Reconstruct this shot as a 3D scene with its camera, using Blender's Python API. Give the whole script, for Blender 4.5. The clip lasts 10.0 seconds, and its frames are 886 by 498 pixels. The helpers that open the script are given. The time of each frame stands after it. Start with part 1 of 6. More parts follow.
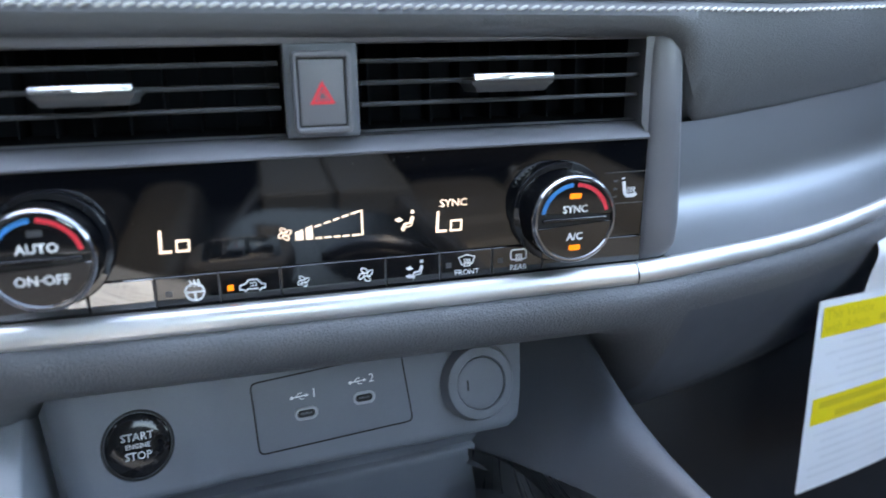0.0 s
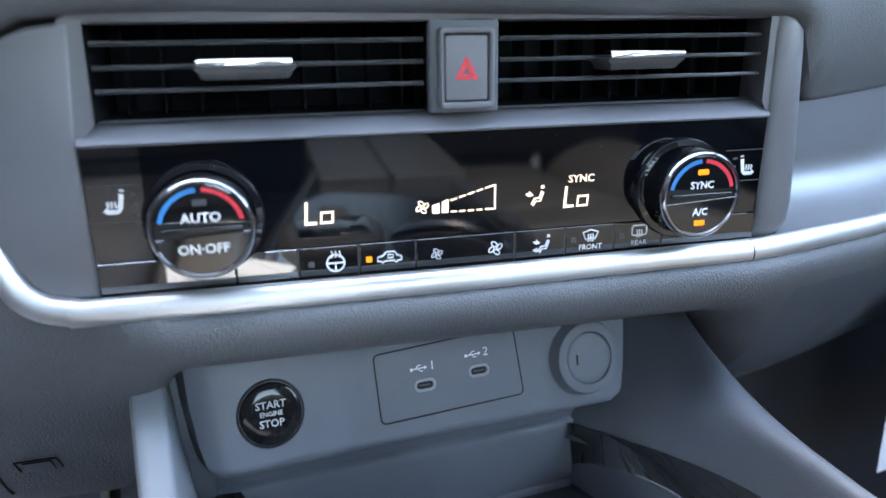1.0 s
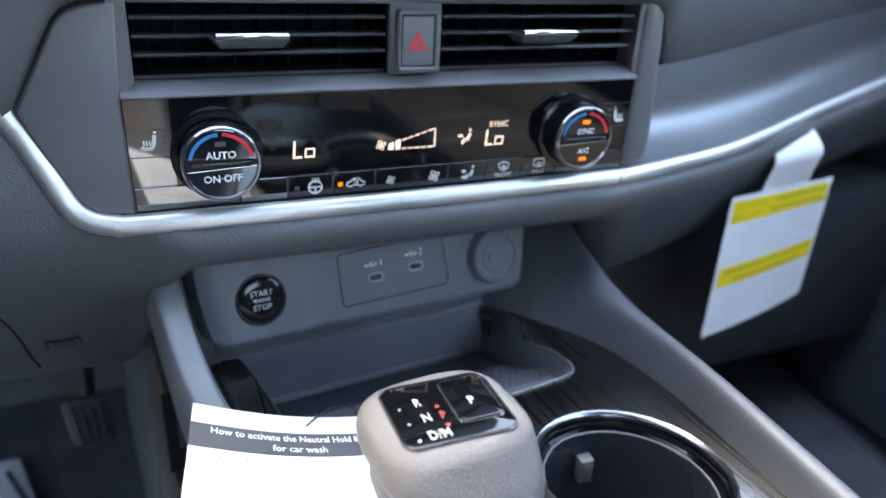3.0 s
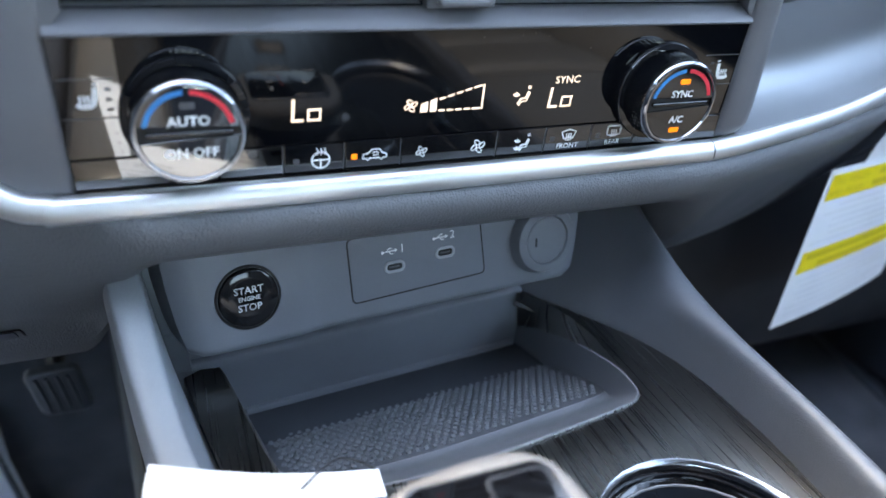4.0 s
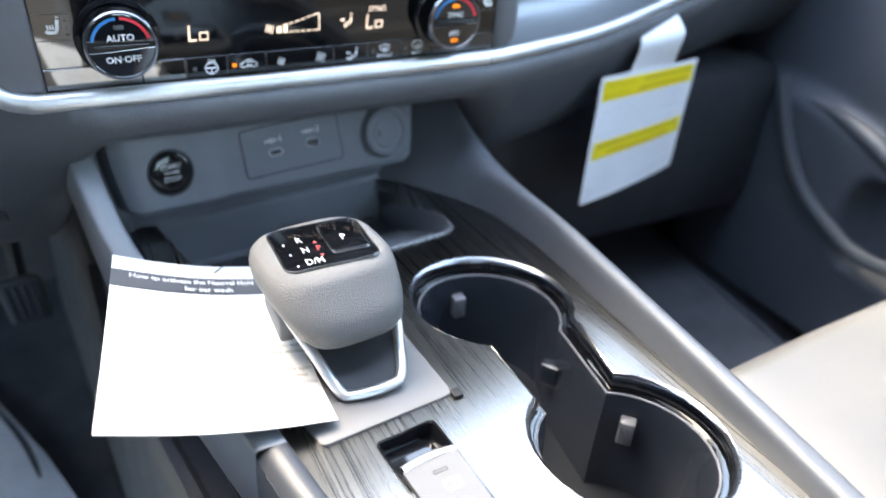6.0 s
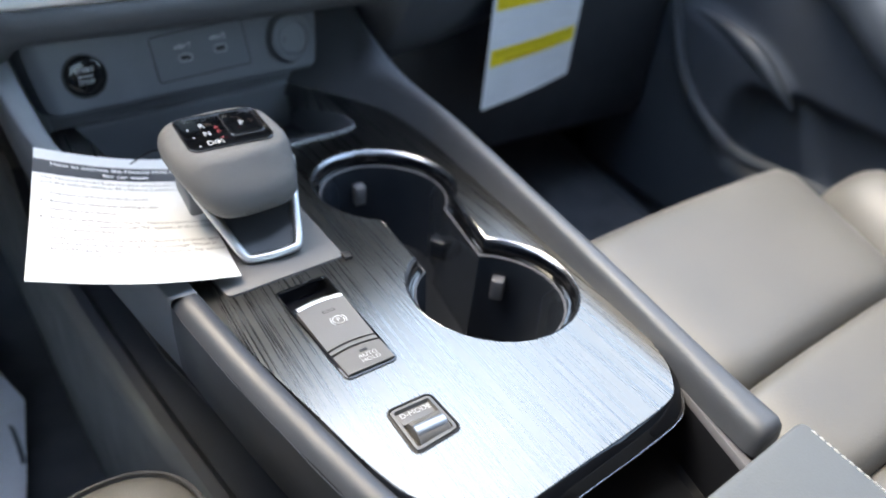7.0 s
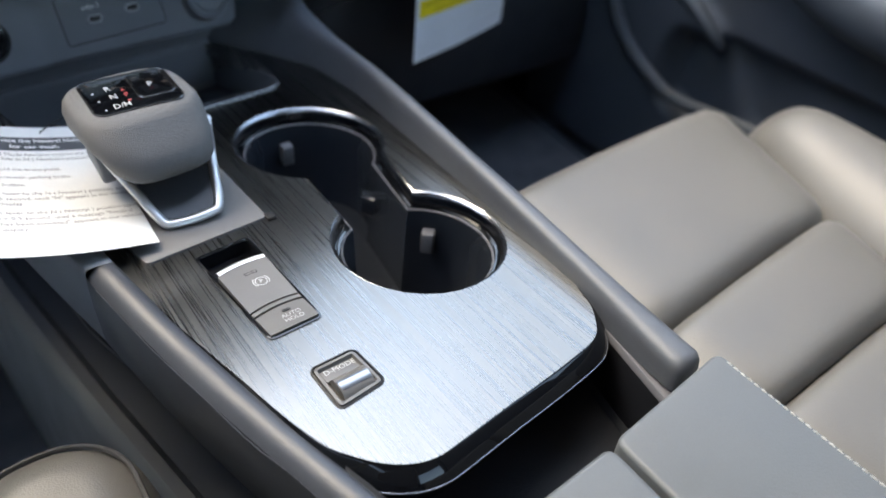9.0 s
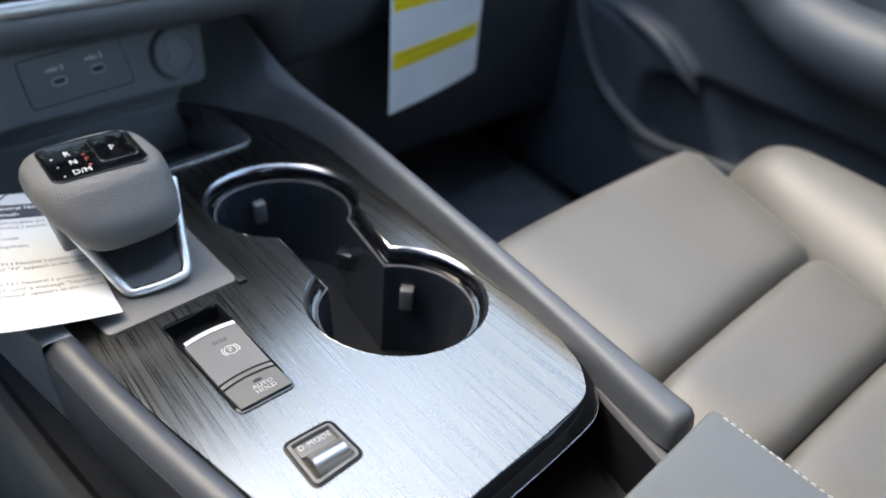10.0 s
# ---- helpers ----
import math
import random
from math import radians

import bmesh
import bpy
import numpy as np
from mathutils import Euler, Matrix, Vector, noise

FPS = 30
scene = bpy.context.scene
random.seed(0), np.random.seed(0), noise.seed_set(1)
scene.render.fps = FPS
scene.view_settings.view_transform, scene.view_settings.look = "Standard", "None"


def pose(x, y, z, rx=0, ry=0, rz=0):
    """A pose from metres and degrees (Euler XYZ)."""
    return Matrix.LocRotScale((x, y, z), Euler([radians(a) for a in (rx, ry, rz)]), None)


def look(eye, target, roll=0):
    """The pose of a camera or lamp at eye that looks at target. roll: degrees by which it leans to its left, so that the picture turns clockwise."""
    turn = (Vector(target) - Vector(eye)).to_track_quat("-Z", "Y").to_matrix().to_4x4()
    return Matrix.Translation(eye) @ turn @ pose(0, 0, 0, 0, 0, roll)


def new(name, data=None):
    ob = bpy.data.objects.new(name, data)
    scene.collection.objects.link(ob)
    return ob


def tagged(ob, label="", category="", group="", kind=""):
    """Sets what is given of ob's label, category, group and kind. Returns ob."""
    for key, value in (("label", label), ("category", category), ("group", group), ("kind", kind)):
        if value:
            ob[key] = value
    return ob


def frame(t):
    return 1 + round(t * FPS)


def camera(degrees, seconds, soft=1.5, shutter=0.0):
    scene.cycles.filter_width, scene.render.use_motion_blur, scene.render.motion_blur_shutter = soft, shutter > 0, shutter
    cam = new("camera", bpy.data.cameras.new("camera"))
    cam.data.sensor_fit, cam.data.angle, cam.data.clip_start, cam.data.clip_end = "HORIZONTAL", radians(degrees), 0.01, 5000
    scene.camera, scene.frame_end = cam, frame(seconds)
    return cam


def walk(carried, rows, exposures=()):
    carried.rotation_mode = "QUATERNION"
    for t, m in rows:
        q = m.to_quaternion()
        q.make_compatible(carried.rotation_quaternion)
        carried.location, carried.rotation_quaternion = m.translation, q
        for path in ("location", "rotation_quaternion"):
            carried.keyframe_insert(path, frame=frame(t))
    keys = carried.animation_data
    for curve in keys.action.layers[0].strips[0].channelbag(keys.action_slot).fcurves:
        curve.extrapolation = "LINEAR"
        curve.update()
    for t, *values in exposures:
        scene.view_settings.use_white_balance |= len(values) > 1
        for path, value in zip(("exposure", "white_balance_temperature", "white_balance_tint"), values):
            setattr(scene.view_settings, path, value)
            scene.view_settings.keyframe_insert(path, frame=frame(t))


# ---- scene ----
cam = camera(63.0, 10.0, soft=1.6, shutter=0.2)
cam.data.dof.use_dof = True
cam.data.dof.focus_distance = 0.41
cam.data.dof.aperture_fstop = 4.6
PATH = [
    (0, (-0.0012, 0.0087, 0.6496), (0.4751, 1.8745, 0.1094), -1.12),
    (0.5, (-0.0478, 0.0133, 0.6413), (0.4107, 1.8783, 0.0833), -0.96),
    (1, (-0.0685, 0.015, 0.6438), (0.4001, 1.8767, 0.0828), -0.82),
    (1.5, (-0.0802, -0.0066, 0.6559), (0.4125, 1.8498, 0.0984), -0.68),
    (2, (-0.1164, -0.076, 0.6896), (0.4487, 1.7655, 0.1515), -0.66),
    (2.5, (-0.1276, -0.1046, 0.7), (0.5244, 1.6776, 0.0686), -0.12),
    (3, (-0.1357, -0.0822, 0.7027), (0.5869, 1.5844, -0.1343), 2.93),
    (3.2, (-0.1305, -0.0425, 0.6938), (0.596, 1.5779, -0.2262), 4.23),
    (4.3, (-0.0999, 0.0477, 0.6909), (0.564, 1.6049, -0.3741), 5.24),
    (4.5, (-0.0978, 0.0479, 0.6926), (0.5624, 1.6021, -0.3792), 5.11),
    (5, (-0.1072, 0.0211, 0.7009), (0.5709, 1.5716, -0.3651), 4.48),
    (5.5, (-0.1181, -0.0812, 0.7049), (0.6138, 1.463, -0.3342), 3.06),
    (5.7, (-0.1241, -0.1225, 0.709), (0.6506, 1.401, -0.3297), 3.34),
    (6.8, (-0.1446, -0.255, 0.7335), (0.7593, 1.0765, -0.454), 5.31),
    (7, (-0.1375, -0.2639, 0.7301), (0.7802, 1.0381, -0.4793), 5.63),
    (7.5, (-0.1327, -0.2789, 0.7299), (0.8028, 0.9511, -0.5398), 5.77),
    (8, (-0.1271, -0.2774, 0.7266), (0.8225, 0.9148, -0.5684), 5.88),
    (8.5, (-0.1232, -0.2752, 0.7278), (0.8372, 0.9014, -0.5734), 5.79),
    (9, (-0.1182, -0.2766, 0.7282), (0.8572, 0.898, -0.5635), 5.48),
    (9.5, (-0.1091, -0.2694, 0.7204), (0.8886, 0.9134, -0.5467), 4.96),
    (10, (-0.1031, -0.2641, 0.7232), (0.9473, 0.9502, -0.4693), 4.10),
]
walk(cam, [(t, look(eye, target, roll)) for t, eye, target, roll in PATH],
     exposures=[(0, 4.60, 8450, 8), (1.0, 4.90, 8200, 8), (2.0, 4.78, 8000, 8), (2.5, 4.40, 8100, 8), (3.2, 4.30, 8200, 8), (4.5, 4.75, 8200, 6), (5.6, 4.70, 8300, 6), (6.9, 3.66, 8100, 5), (7.5, 3.42, 8050, 5), (10, 3.27, 8050, 5)])

# ---- light: open sky through windscreen, passenger side and rear windows; hazy sun ahead ----
SUN_ELEV, SUN_AZ = 60.0, -24.0      # degrees above the horizon, degrees to the right of straight ahead
world = bpy.data.worlds.new("sky")
scene.world = world
world.use_nodes = True
wn = world.node_tree.nodes
wl = world.node_tree.links
wn.clear()
sky = wn.new("ShaderNodeTexSky")
sky.sky_type = "NISHITA"
sky.sun_disc = False
sky.sun_elevation = radians(SUN_ELEV)
sky.sun_rotation = radians(SUN_AZ)
bg = wn.new("ShaderNodeBackground")
bg.inputs["Strength"].default_value = 0.15
wo = wn.new("ShaderNodeOutputWorld")
wl.new(sky.outputs[0], bg.inputs[0])
wl.new(bg.outputs[0], wo.inputs[0])

sun_data = bpy.data.lights.new("sun", "SUN")
sun_data.energy = 0.25
sun_data.angle = radians(26)
sun_data.color = (1.0, 0.95, 0.87)
sun = new("sun", sun_data)
sun_to = Vector((math.sin(radians(SUN_AZ)) * math.cos(radians(SUN_ELEV)), math.cos(radians(SUN_AZ)) * math.cos(radians(SUN_ELEV)), math.sin(radians(SUN_ELEV))))
sun.matrix_world = look(sun_to * 5, (0, 0, 0))


# ---- materials ----
def mat(name, col, rough=0.5, metal=0.0, grain=0.0, bump=0.0, var=0.12, coat=0.0, ior=1.5, wear=3.0, stretch=(1, 1, 1), dust=0.0, emit=0.0, sheen=0.0):
    """Principled material: fine grain relief, broad colour and gloss variation, a little dust."""
    m = bpy.data.materials.new(name)
    m.use_nodes = True
    n, l = m.node_tree.nodes, m.node_tree.links
    b = n["Principled BSDF"]
    b.inputs["Metallic"].default_value = metal
    b.inputs["IOR"].default_value = ior
    b.inputs["Coat Weight"].default_value = coat
    b.inputs["Coat Roughness"].default_value = 0.03
    b.inputs["Sheen Weight"].default_value = sheen
    tc = n.new("ShaderNodeTexCoord")
    mp = n.new("ShaderNodeMapping")
    mp.inputs["Scale"].default_value = stretch
    l.new(tc.outputs["Object"], mp.inputs[0])
    broad = n.new("ShaderNodeTexNoise")
    broad.inputs["Scale"].default_value = wear * 6
    broad.inputs["Detail"].default_value = 5
    l.new(mp.outputs[0], broad.inputs[0])
    fine = n.new("ShaderNodeTexNoise")
    fine.inputs["Scale"].default_value = grain if grain else 400
    fine.inputs["Detail"].default_value = 3
    l.new(mp.outputs[0], fine.inputs[0])
    mixed = n.new("ShaderNodeMath")
    mixed.operation = "MULTIPLY_ADD"
    l.new(fine.outputs[0], mixed.inputs[0])
    mixed.inputs[1].default_value = 0.4
    l.new(broad.outputs[0], mixed.inputs[2])
    ramp = n.new("ShaderNodeMapRange")
    ramp.inputs["From Min"].default_value, ramp.inputs["From Max"].default_value = 0.4, 1.0
    ramp.inputs["To Min"].default_value, ramp.inputs["To Max"].default_value = 1 - var, 1 + var
    l.new(mixed.outputs[0], ramp.inputs[0])
    tint = n.new("ShaderNodeMix")
    tint.data_type = "RGBA"
    tint.blend_type = "MULTIPLY"
    tint.inputs["Factor"].default_value = 1
    tint.inputs["A"].default_value = (*col, 1)
    l.new(ramp.outputs[0], tint.inputs["B"])
    out = tint.outputs["Result"]
    if dust:
        speck = n.new("ShaderNodeTexVoronoi")
        speck.inputs["Scale"].default_value = 160
        l.new(tc.outputs["Object"], speck.inputs[0])
        near = n.new("ShaderNodeMapRange")
        near.inputs["From Min"].default_value, near.inputs["From Max"].default_value = 0.05, 0.03
        near.inputs["To Max"].default_value = dust
        l.new(speck.outputs["Distance"], near.inputs[0])
        dm = n.new("ShaderNodeMix")
        dm.data_type = "RGBA"
        dm.inputs["B"].default_value = (0.45, 0.45, 0.43, 1)
        l.new(near.outputs[0], dm.inputs["Factor"])
        l.new(out, dm.inputs["A"])
        out = dm.outputs["Result"]
    l.new(out, b.inputs["Base Color"])
    rr_ = n.new("ShaderNodeMapRange")
    rr_.inputs["From Min"].default_value, rr_.inputs["From Max"].default_value = 0.3, 0.7
    rr_.inputs["To Min"].default_value, rr_.inputs["To Max"].default_value = max(rough * 0.85, 0.01), min(rough * 1.15, 1)
    l.new(broad.outputs[0], rr_.inputs[0])
    l.new(rr_.outputs[0], b.inputs["Roughness"])
    if bump:
        bp = n.new("ShaderNodeBump")
        bp.inputs["Strength"].default_value = bump
        bp.inputs["Distance"].default_value = 0.0006
        l.new(fine.outputs[0], bp.inputs["Height"])
        l.new(bp.outputs[0], b.inputs["Normal"])
    if emit:
        b.inputs["Emission Color"].default_value = (*col, 1)
        b.inputs["Emission Strength"].default_value = emit
    return m


def leather(name, col, rough, cells=700, bump=0.35, var=0.1):
    """Embossed leather or soft vinyl: cell pattern as relief."""
    m = mat(name, col, rough, grain=900, var=var)
    n, l = m.node_tree.nodes, m.node_tree.links
    tc = n.new("ShaderNodeTexCoord")
    v = n.new("ShaderNodeTexVoronoi")
    v.inputs["Scale"].default_value = cells
    v.feature = "F1"
    l.new(tc.outputs["Object"], v.inputs[0])
    bp = n.new("ShaderNodeBump")
    bp.inputs["Strength"].default_value = bump
    bp.inputs["Distance"].default_value = 0.0008
    l.new(v.outputs["Distance"], bp.inputs["Height"])
    l.new(bp.outputs[0], n["Principled BSDF"].inputs["Normal"])
    return m


M_PAD = leather("dash leather", (0.080, 0.084, 0.091), 0.55, 900, 0.25)
M_PADTOP = leather("dash top leather", (0.064, 0.068, 0.073), 0.62, 900, 0.12)
M_BOLSTER = leather("grained lower dash", (0.10, 0.104, 0.112), 0.5, 800, 0.4)
M_PLASTIC = mat("charcoal plastic", (0.098, 0.107, 0.122), 0.5, grain=1400, bump=0.12)
M_BEZEL = mat("satin grey bezel", (0.120, 0.120, 0.130), 0.42, grain=1600, bump=0.08)
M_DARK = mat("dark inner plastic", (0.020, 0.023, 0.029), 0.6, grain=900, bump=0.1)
M_SLAT = mat("vent slat plastic", (0.05, 0.052, 0.056), 0.38, grain=900, bump=0.05)
M_GLOSS = mat("piano black", (0.006, 0.0065, 0.008), 0.03, ior=1.6, var=0.05, dust=0.25)
M_BUTTON = mat("gloss black button", (0.003, 0.0034, 0.0045), 0.06, ior=1.65, var=0.05)
M_PORT = mat("pale port rim", (0.32, 0.33, 0.345), 0.35)
M_FILM = mat("white protective floor paper", (0.62, 0.64, 0.70), 0.45, grain=200, bump=0.2)
# vent interior: darkness put into the colour, hardly any gloss
M_VOID = mat("unlit duct", (0.016, 0.018, 0.022), 0.9, ior=1.08)
M_LINE = mat("groove", (0.003, 0.003, 0.004), 0.6)
M_EDGE = mat("button edge", (0.06, 0.062, 0.066), 0.3)
M_CHROME = mat("chrome", (0.75, 0.76, 0.78), 0.08, metal=1.0, var=0.04)
M_SATIN = mat("satin chrome", (0.70, 0.70, 0.70), 0.45, metal=1.0, grain=1800, bump=0.03, var=0.05)
M_SILVER = mat("silver insert", (0.245, 0.255, 0.27), 0.36, metal=0.7, grain=1500, bump=0.05, wear=1.0)
M_WHITE = mat("white marking", (0.75, 0.75, 0.74), 0.5)
M_LCD = mat("lit display marking", (1.0, 0.76, 0.60), 0.5, emit=0.05, var=0.02)
M_AMBER = mat("amber lamp", (1.0, 0.22, 0.004), 0.5, emit=0.045, var=0.02)
M_RED = mat("red marking", (0.75, 0.03, 0.05), 0.45)
M_BLUE = mat("blue marking", (0.01, 0.21, 0.52), 0.45)
M_THREAD = mat("pale thread", (0.42, 0.42, 0.40), 0.8, grain=2500, bump=0.4)
M_RUBBER = mat("rubber mat", (0.094, 0.100, 0.109), 0.42, grain=1500, bump=0.2, dust=0.5)
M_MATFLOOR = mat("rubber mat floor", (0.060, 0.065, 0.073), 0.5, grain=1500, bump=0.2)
M_CARD = mat("white card", (0.64, 0.64, 0.627), 0.55, grain=600, var=0.03)
M_INK = mat("printed grey ink", (0.22, 0.22, 0.225), 0.6)
M_PALEINK = mat("fine print ink", (0.55, 0.55, 0.55), 0.6)
M_BAND = mat("dark header band", (0.07, 0.075, 0.085), 0.5)
M_YELLOW = mat("yellow label band", (0.80, 0.62, 0.02), 0.5, var=0.04)
M_TAG = mat("coated tag paper", (0.72, 0.74, 0.77), 0.5, var=0.03)
M_TAGINK = mat("tag ink", (0.65, 0.67, 0.70), 0.6)
M_YINK = mat("ink on yellow", (0.62, 0.47, 0.02), 0.6)
M_SEAT = leather("light grey seat leather", (0.118, 0.112, 0.102), 0.45, 900, 0.15)
# backrests are out of view; near black keeps the panel's reflections dark
M_BACKDARK = leather("near black cover of unseen backrests", (0.016, 0.016, 0.018), 0.7, 600, 0.3)
M_CARPET = mat("black carpet", (0.085, 0.092, 0.108), 0.95, ior=1.2, grain=1200, bump=1.0, var=0.3)
M_DOOR = mat("dark door plastic", (0.046, 0.055, 0.071), 0.45, grain=1200, bump=0.15)
M_DOORSOFT = leather("door armrest vinyl", (0.042, 0.051, 0.064), 0.45, 700, 0.2)
M_LINER = mat("grey headliner cloth", (0.12, 0.12, 0.12), 0.9, grain=1500, bump=0.3)
M_KNOB = leather("shift knob leather", (0.142, 0.138, 0.135), 0.36, 1500, 0.6)
M_MATTE = mat("matte grey shift plate", (0.135, 0.129, 0.126), 0.42, grain=2000, bump=0.1)
M_SWITCH = mat("grey switch plastic", (0.115, 0.111, 0.108), 0.4, grain=2000, bump=0.06)
M_ARM = leather("grey armrest vinyl", (0.098, 0.105, 0.109), 0.5, 900, 0.10)
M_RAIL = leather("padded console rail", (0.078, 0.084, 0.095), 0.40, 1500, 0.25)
# left rail: the same padding in a darker tone
M_RAILDARK = leather("padded console rail, darker copy", (0.040, 0.044, 0.053), 0.40, 1800, 0.14)
M_GLOVE = mat("dark glovebox plastic", (0.074, 0.083, 0.098), 0.5, grain=1400, bump=0.1)
# rail side: the padding darker still, shade put into the colour
M_RAILSHADE = leather("padded console rail, shaded side", (0.026, 0.030, 0.037), 0.5, 1800, 0.10)
M_CUP = mat("cup holder plastic", (0.019, 0.023, 0.030), 0.13, ior=1.5, grain=900, bump=0.03)
M_WING = mat("smooth grey wing plastic", (0.182, 0.196, 0.212), 0.34, grain=1100, bump=0.25)
# left keys and dial cap: reflectivity raised to strengthen the card's reflection
M_PANEL = mat("key gloss with raised reflectivity", (0.002, 0.0022, 0.003), 0.03, ior=2.6, var=0.05, dust=0.25)
M_DISPLAY = mat("dark display window", (0.0018, 0.0021, 0.003), 0.04, ior=1.5, var=0.05, dust=0.25)
M_CUPFLOOR = mat("cup floor rubber", (0.015, 0.017, 0.021), 0.35, ior=1.4, grain=900, bump=0.1)
M_INSERT = mat("dark seat cloth", (0.045, 0.046, 0.05), 0.8, grain=900, bump=0.6, var=0.3)
M_MARK = mat("pale grey marking", (0.50, 0.50, 0.50), 0.5)
M_SEAM = mat("dark thread", (0.05, 0.05, 0.052), 0.8, grain=2500, bump=0.4)
M_DIMRED = mat("dim red marking", (0.32, 0.04, 0.04), 0.5)
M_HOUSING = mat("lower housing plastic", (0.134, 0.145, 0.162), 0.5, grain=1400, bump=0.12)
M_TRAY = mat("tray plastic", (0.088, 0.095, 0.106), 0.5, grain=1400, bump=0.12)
M_LIP = mat("gloss black lip", (0.005, 0.0055, 0.007), 0.05, ior=1.4, var=0.05)
M_LOWER = mat("dark console plastic", (0.044, 0.052, 0.067), 0.5, grain=1400, bump=0.12)
M_GROUND = mat("pale concrete ground", (0.35, 0.34, 0.32), 0.9, grain=40, var=0.2)


def brushed(name, col, rough):
    """Metal brushed along the car: gloss drawn out across the grain, hair-fine streaks."""
    m = mat(name, col, rough, metal=1.0, var=0.04)
    n, l = m.node_tree.nodes, m.node_tree.links
    b = n["Principled BSDF"]
    b.inputs["Anisotropic"].default_value = 0.75
    tan = n.new("ShaderNodeCombineXYZ")
    tan.inputs[0].default_value, tan.inputs[1].default_value = math.cos(radians(5)), -math.sin(radians(5))
    l.new(tan.outputs[0], b.inputs["Tangent"])
    tc = n.new("ShaderNodeTexCoord")
    hair = []
    for across, along in ((1500, 11), (560, 7), (950, 4)):
        mp = n.new("ShaderNodeMapping")
        mp.inputs["Scale"].default_value = (across, along, along)
        mp.inputs["Rotation"].default_value = (0, 0, radians(5))
        l.new(tc.outputs["Object"], mp.inputs[0])
        t = n.new("ShaderNodeTexNoise")
        t.inputs["Scale"].default_value = 1.0
        t.inputs["Detail"].default_value = 2
        l.new(mp.outputs[0], t.inputs[0])
        hair.append(t)
    add = n.new("ShaderNodeMath")
    l.new(hair[0].outputs[0], add.inputs[0])
    l.new(hair[1].outputs[0], add.inputs[1])
    bp = n.new("ShaderNodeBump")
    bp.inputs["Strength"].default_value = 0.07
    bp.inputs["Distance"].default_value = 0.0003
    l.new(add.outputs[0], bp.inputs["Height"])
    l.new(bp.outputs[0], b.inputs["Normal"])
    wide = n.new("ShaderNodeMath")
    l.new(add.outputs[0], wide.inputs[0])
    l.new(hair[2].outputs[0], wide.inputs[1])
    mr = n.new("ShaderNodeMapRange")
    mr.inputs["From Min"].default_value, mr.inputs["From Max"].default_value = 1.1, 1.9
    mr.inputs["To Min"].default_value, mr.inputs["To Max"].default_value = rough * 0.72, rough * 1.28
    l.new(wide.outputs[0], mr.inputs[0])
    l.new(mr.outputs[0], b.inputs["Roughness"])
    return m


M_DECK = brushed("brushed dark metal", (0.207, 0.206, 0.200), 0.30)


# ---- mesh helpers ----
def smooth(a, b, x):
    t = min(max((x - a) / (b - a), 0), 1)
    return t * t * (3 - 2 * t)


def interp(x, table):
    """Piecewise linear through rows (x, value...), values as a tuple."""
    if x <= table[0][0]:
        return table[0][1:]
    for p, q in zip(table, table[1:]):
        if x <= q[0]:
            t = (x - p[0]) / (q[0] - p[0])
            return tuple(a + (b - a) * t for a, b in zip(p[1:], q[1:]))
    return table[-1][1:]


def thing(name, at, label, category, group="", kind=""):
    ob = new(name)
    ob.empty_display_size = 0.02
    ob.location = at
    return tagged(ob, label, category, group, kind)


def part(name, bm, material, parent=None, label="", kind="", sharp=38, flat=False):
    me = bpy.data.meshes.new(name)
    bmesh.ops.recalc_face_normals(bm, faces=bm.faces[:])
    bm.to_mesh(me)
    bm.free()
    me.materials.append(material)
    for p in me.polygons:
        p.use_smooth = not flat
    me.set_sharp_from_angle(angle=radians(sharp))
    ob = new(name, me)
    if parent is not None:
        ob.parent = parent
        if parent.type == "EMPTY":
            ob.matrix_parent_inverse = Matrix.Translation(parent.location).inverted()
    return tagged(ob, label, kind=kind)


def ringface(bm, rings, closed=True, cap0=False, cap1=False):
    """Quads between successive rings of points."""
    vs = [[bm.verts.new(p) for p in r] for r in rings]
    n = len(rings[0])
    for a, b in zip(vs, vs[1:]):
        for i in range(n if closed else n - 1):
            j = (i + 1) % n
            bm.faces.new((a[i], a[j], b[j], b[i]))
    if cap0:
        bm.faces.new(vs[0][::-1])
    if cap1:
        bm.faces.new(vs[-1])
    return bm


def rr(w, h, r, n=5, cx=0.0, cy=0.0):
    """Rounded rectangle loop, counter-clockwise."""
    r = min(r, w / 2 - 1e-5, h / 2 - 1e-5)
    out = []
    for k, (sx, sy) in enumerate(((1, 1), (-1, 1), (-1, -1), (1, -1))):
        for i in range(n + 1):
            a = radians(90 * k + 90 * i / n)
            out.append((cx + sx * (w / 2 - r) + r * math.cos(a), cy + sy * (h / 2 - r) + r * math.sin(a)))
    return out


def circle(r, n=40, cx=0.0, cy=0.0):
    return [(cx + r * math.cos(2 * math.pi * i / n), cy + r * math.sin(2 * math.pi * i / n)) for i in range(n)]


def inset(loop, c):
    """The loop moved inwards by c (counter-clockwise loops)."""
    out, n = [], len(loop)
    for i in range(n):
        p, q, s = Vector(loop[i - 1]), Vector(loop[i]), Vector(loop[(i + 1) % n])
        a, b = (q - p), (s - q)
        if a.length < 1e-7 or b.length < 1e-7:
            a = b = (s - p)
        a.normalize(), b.normalize()
        na, nb = Vector((-a.y, a.x)), Vector((-b.y, b.x))
        m = na + nb
        m = m / max(m.dot(m) / 2, 0.3)
        out.append((q.x + m.x * c, q.y + m.y * c))
    return out


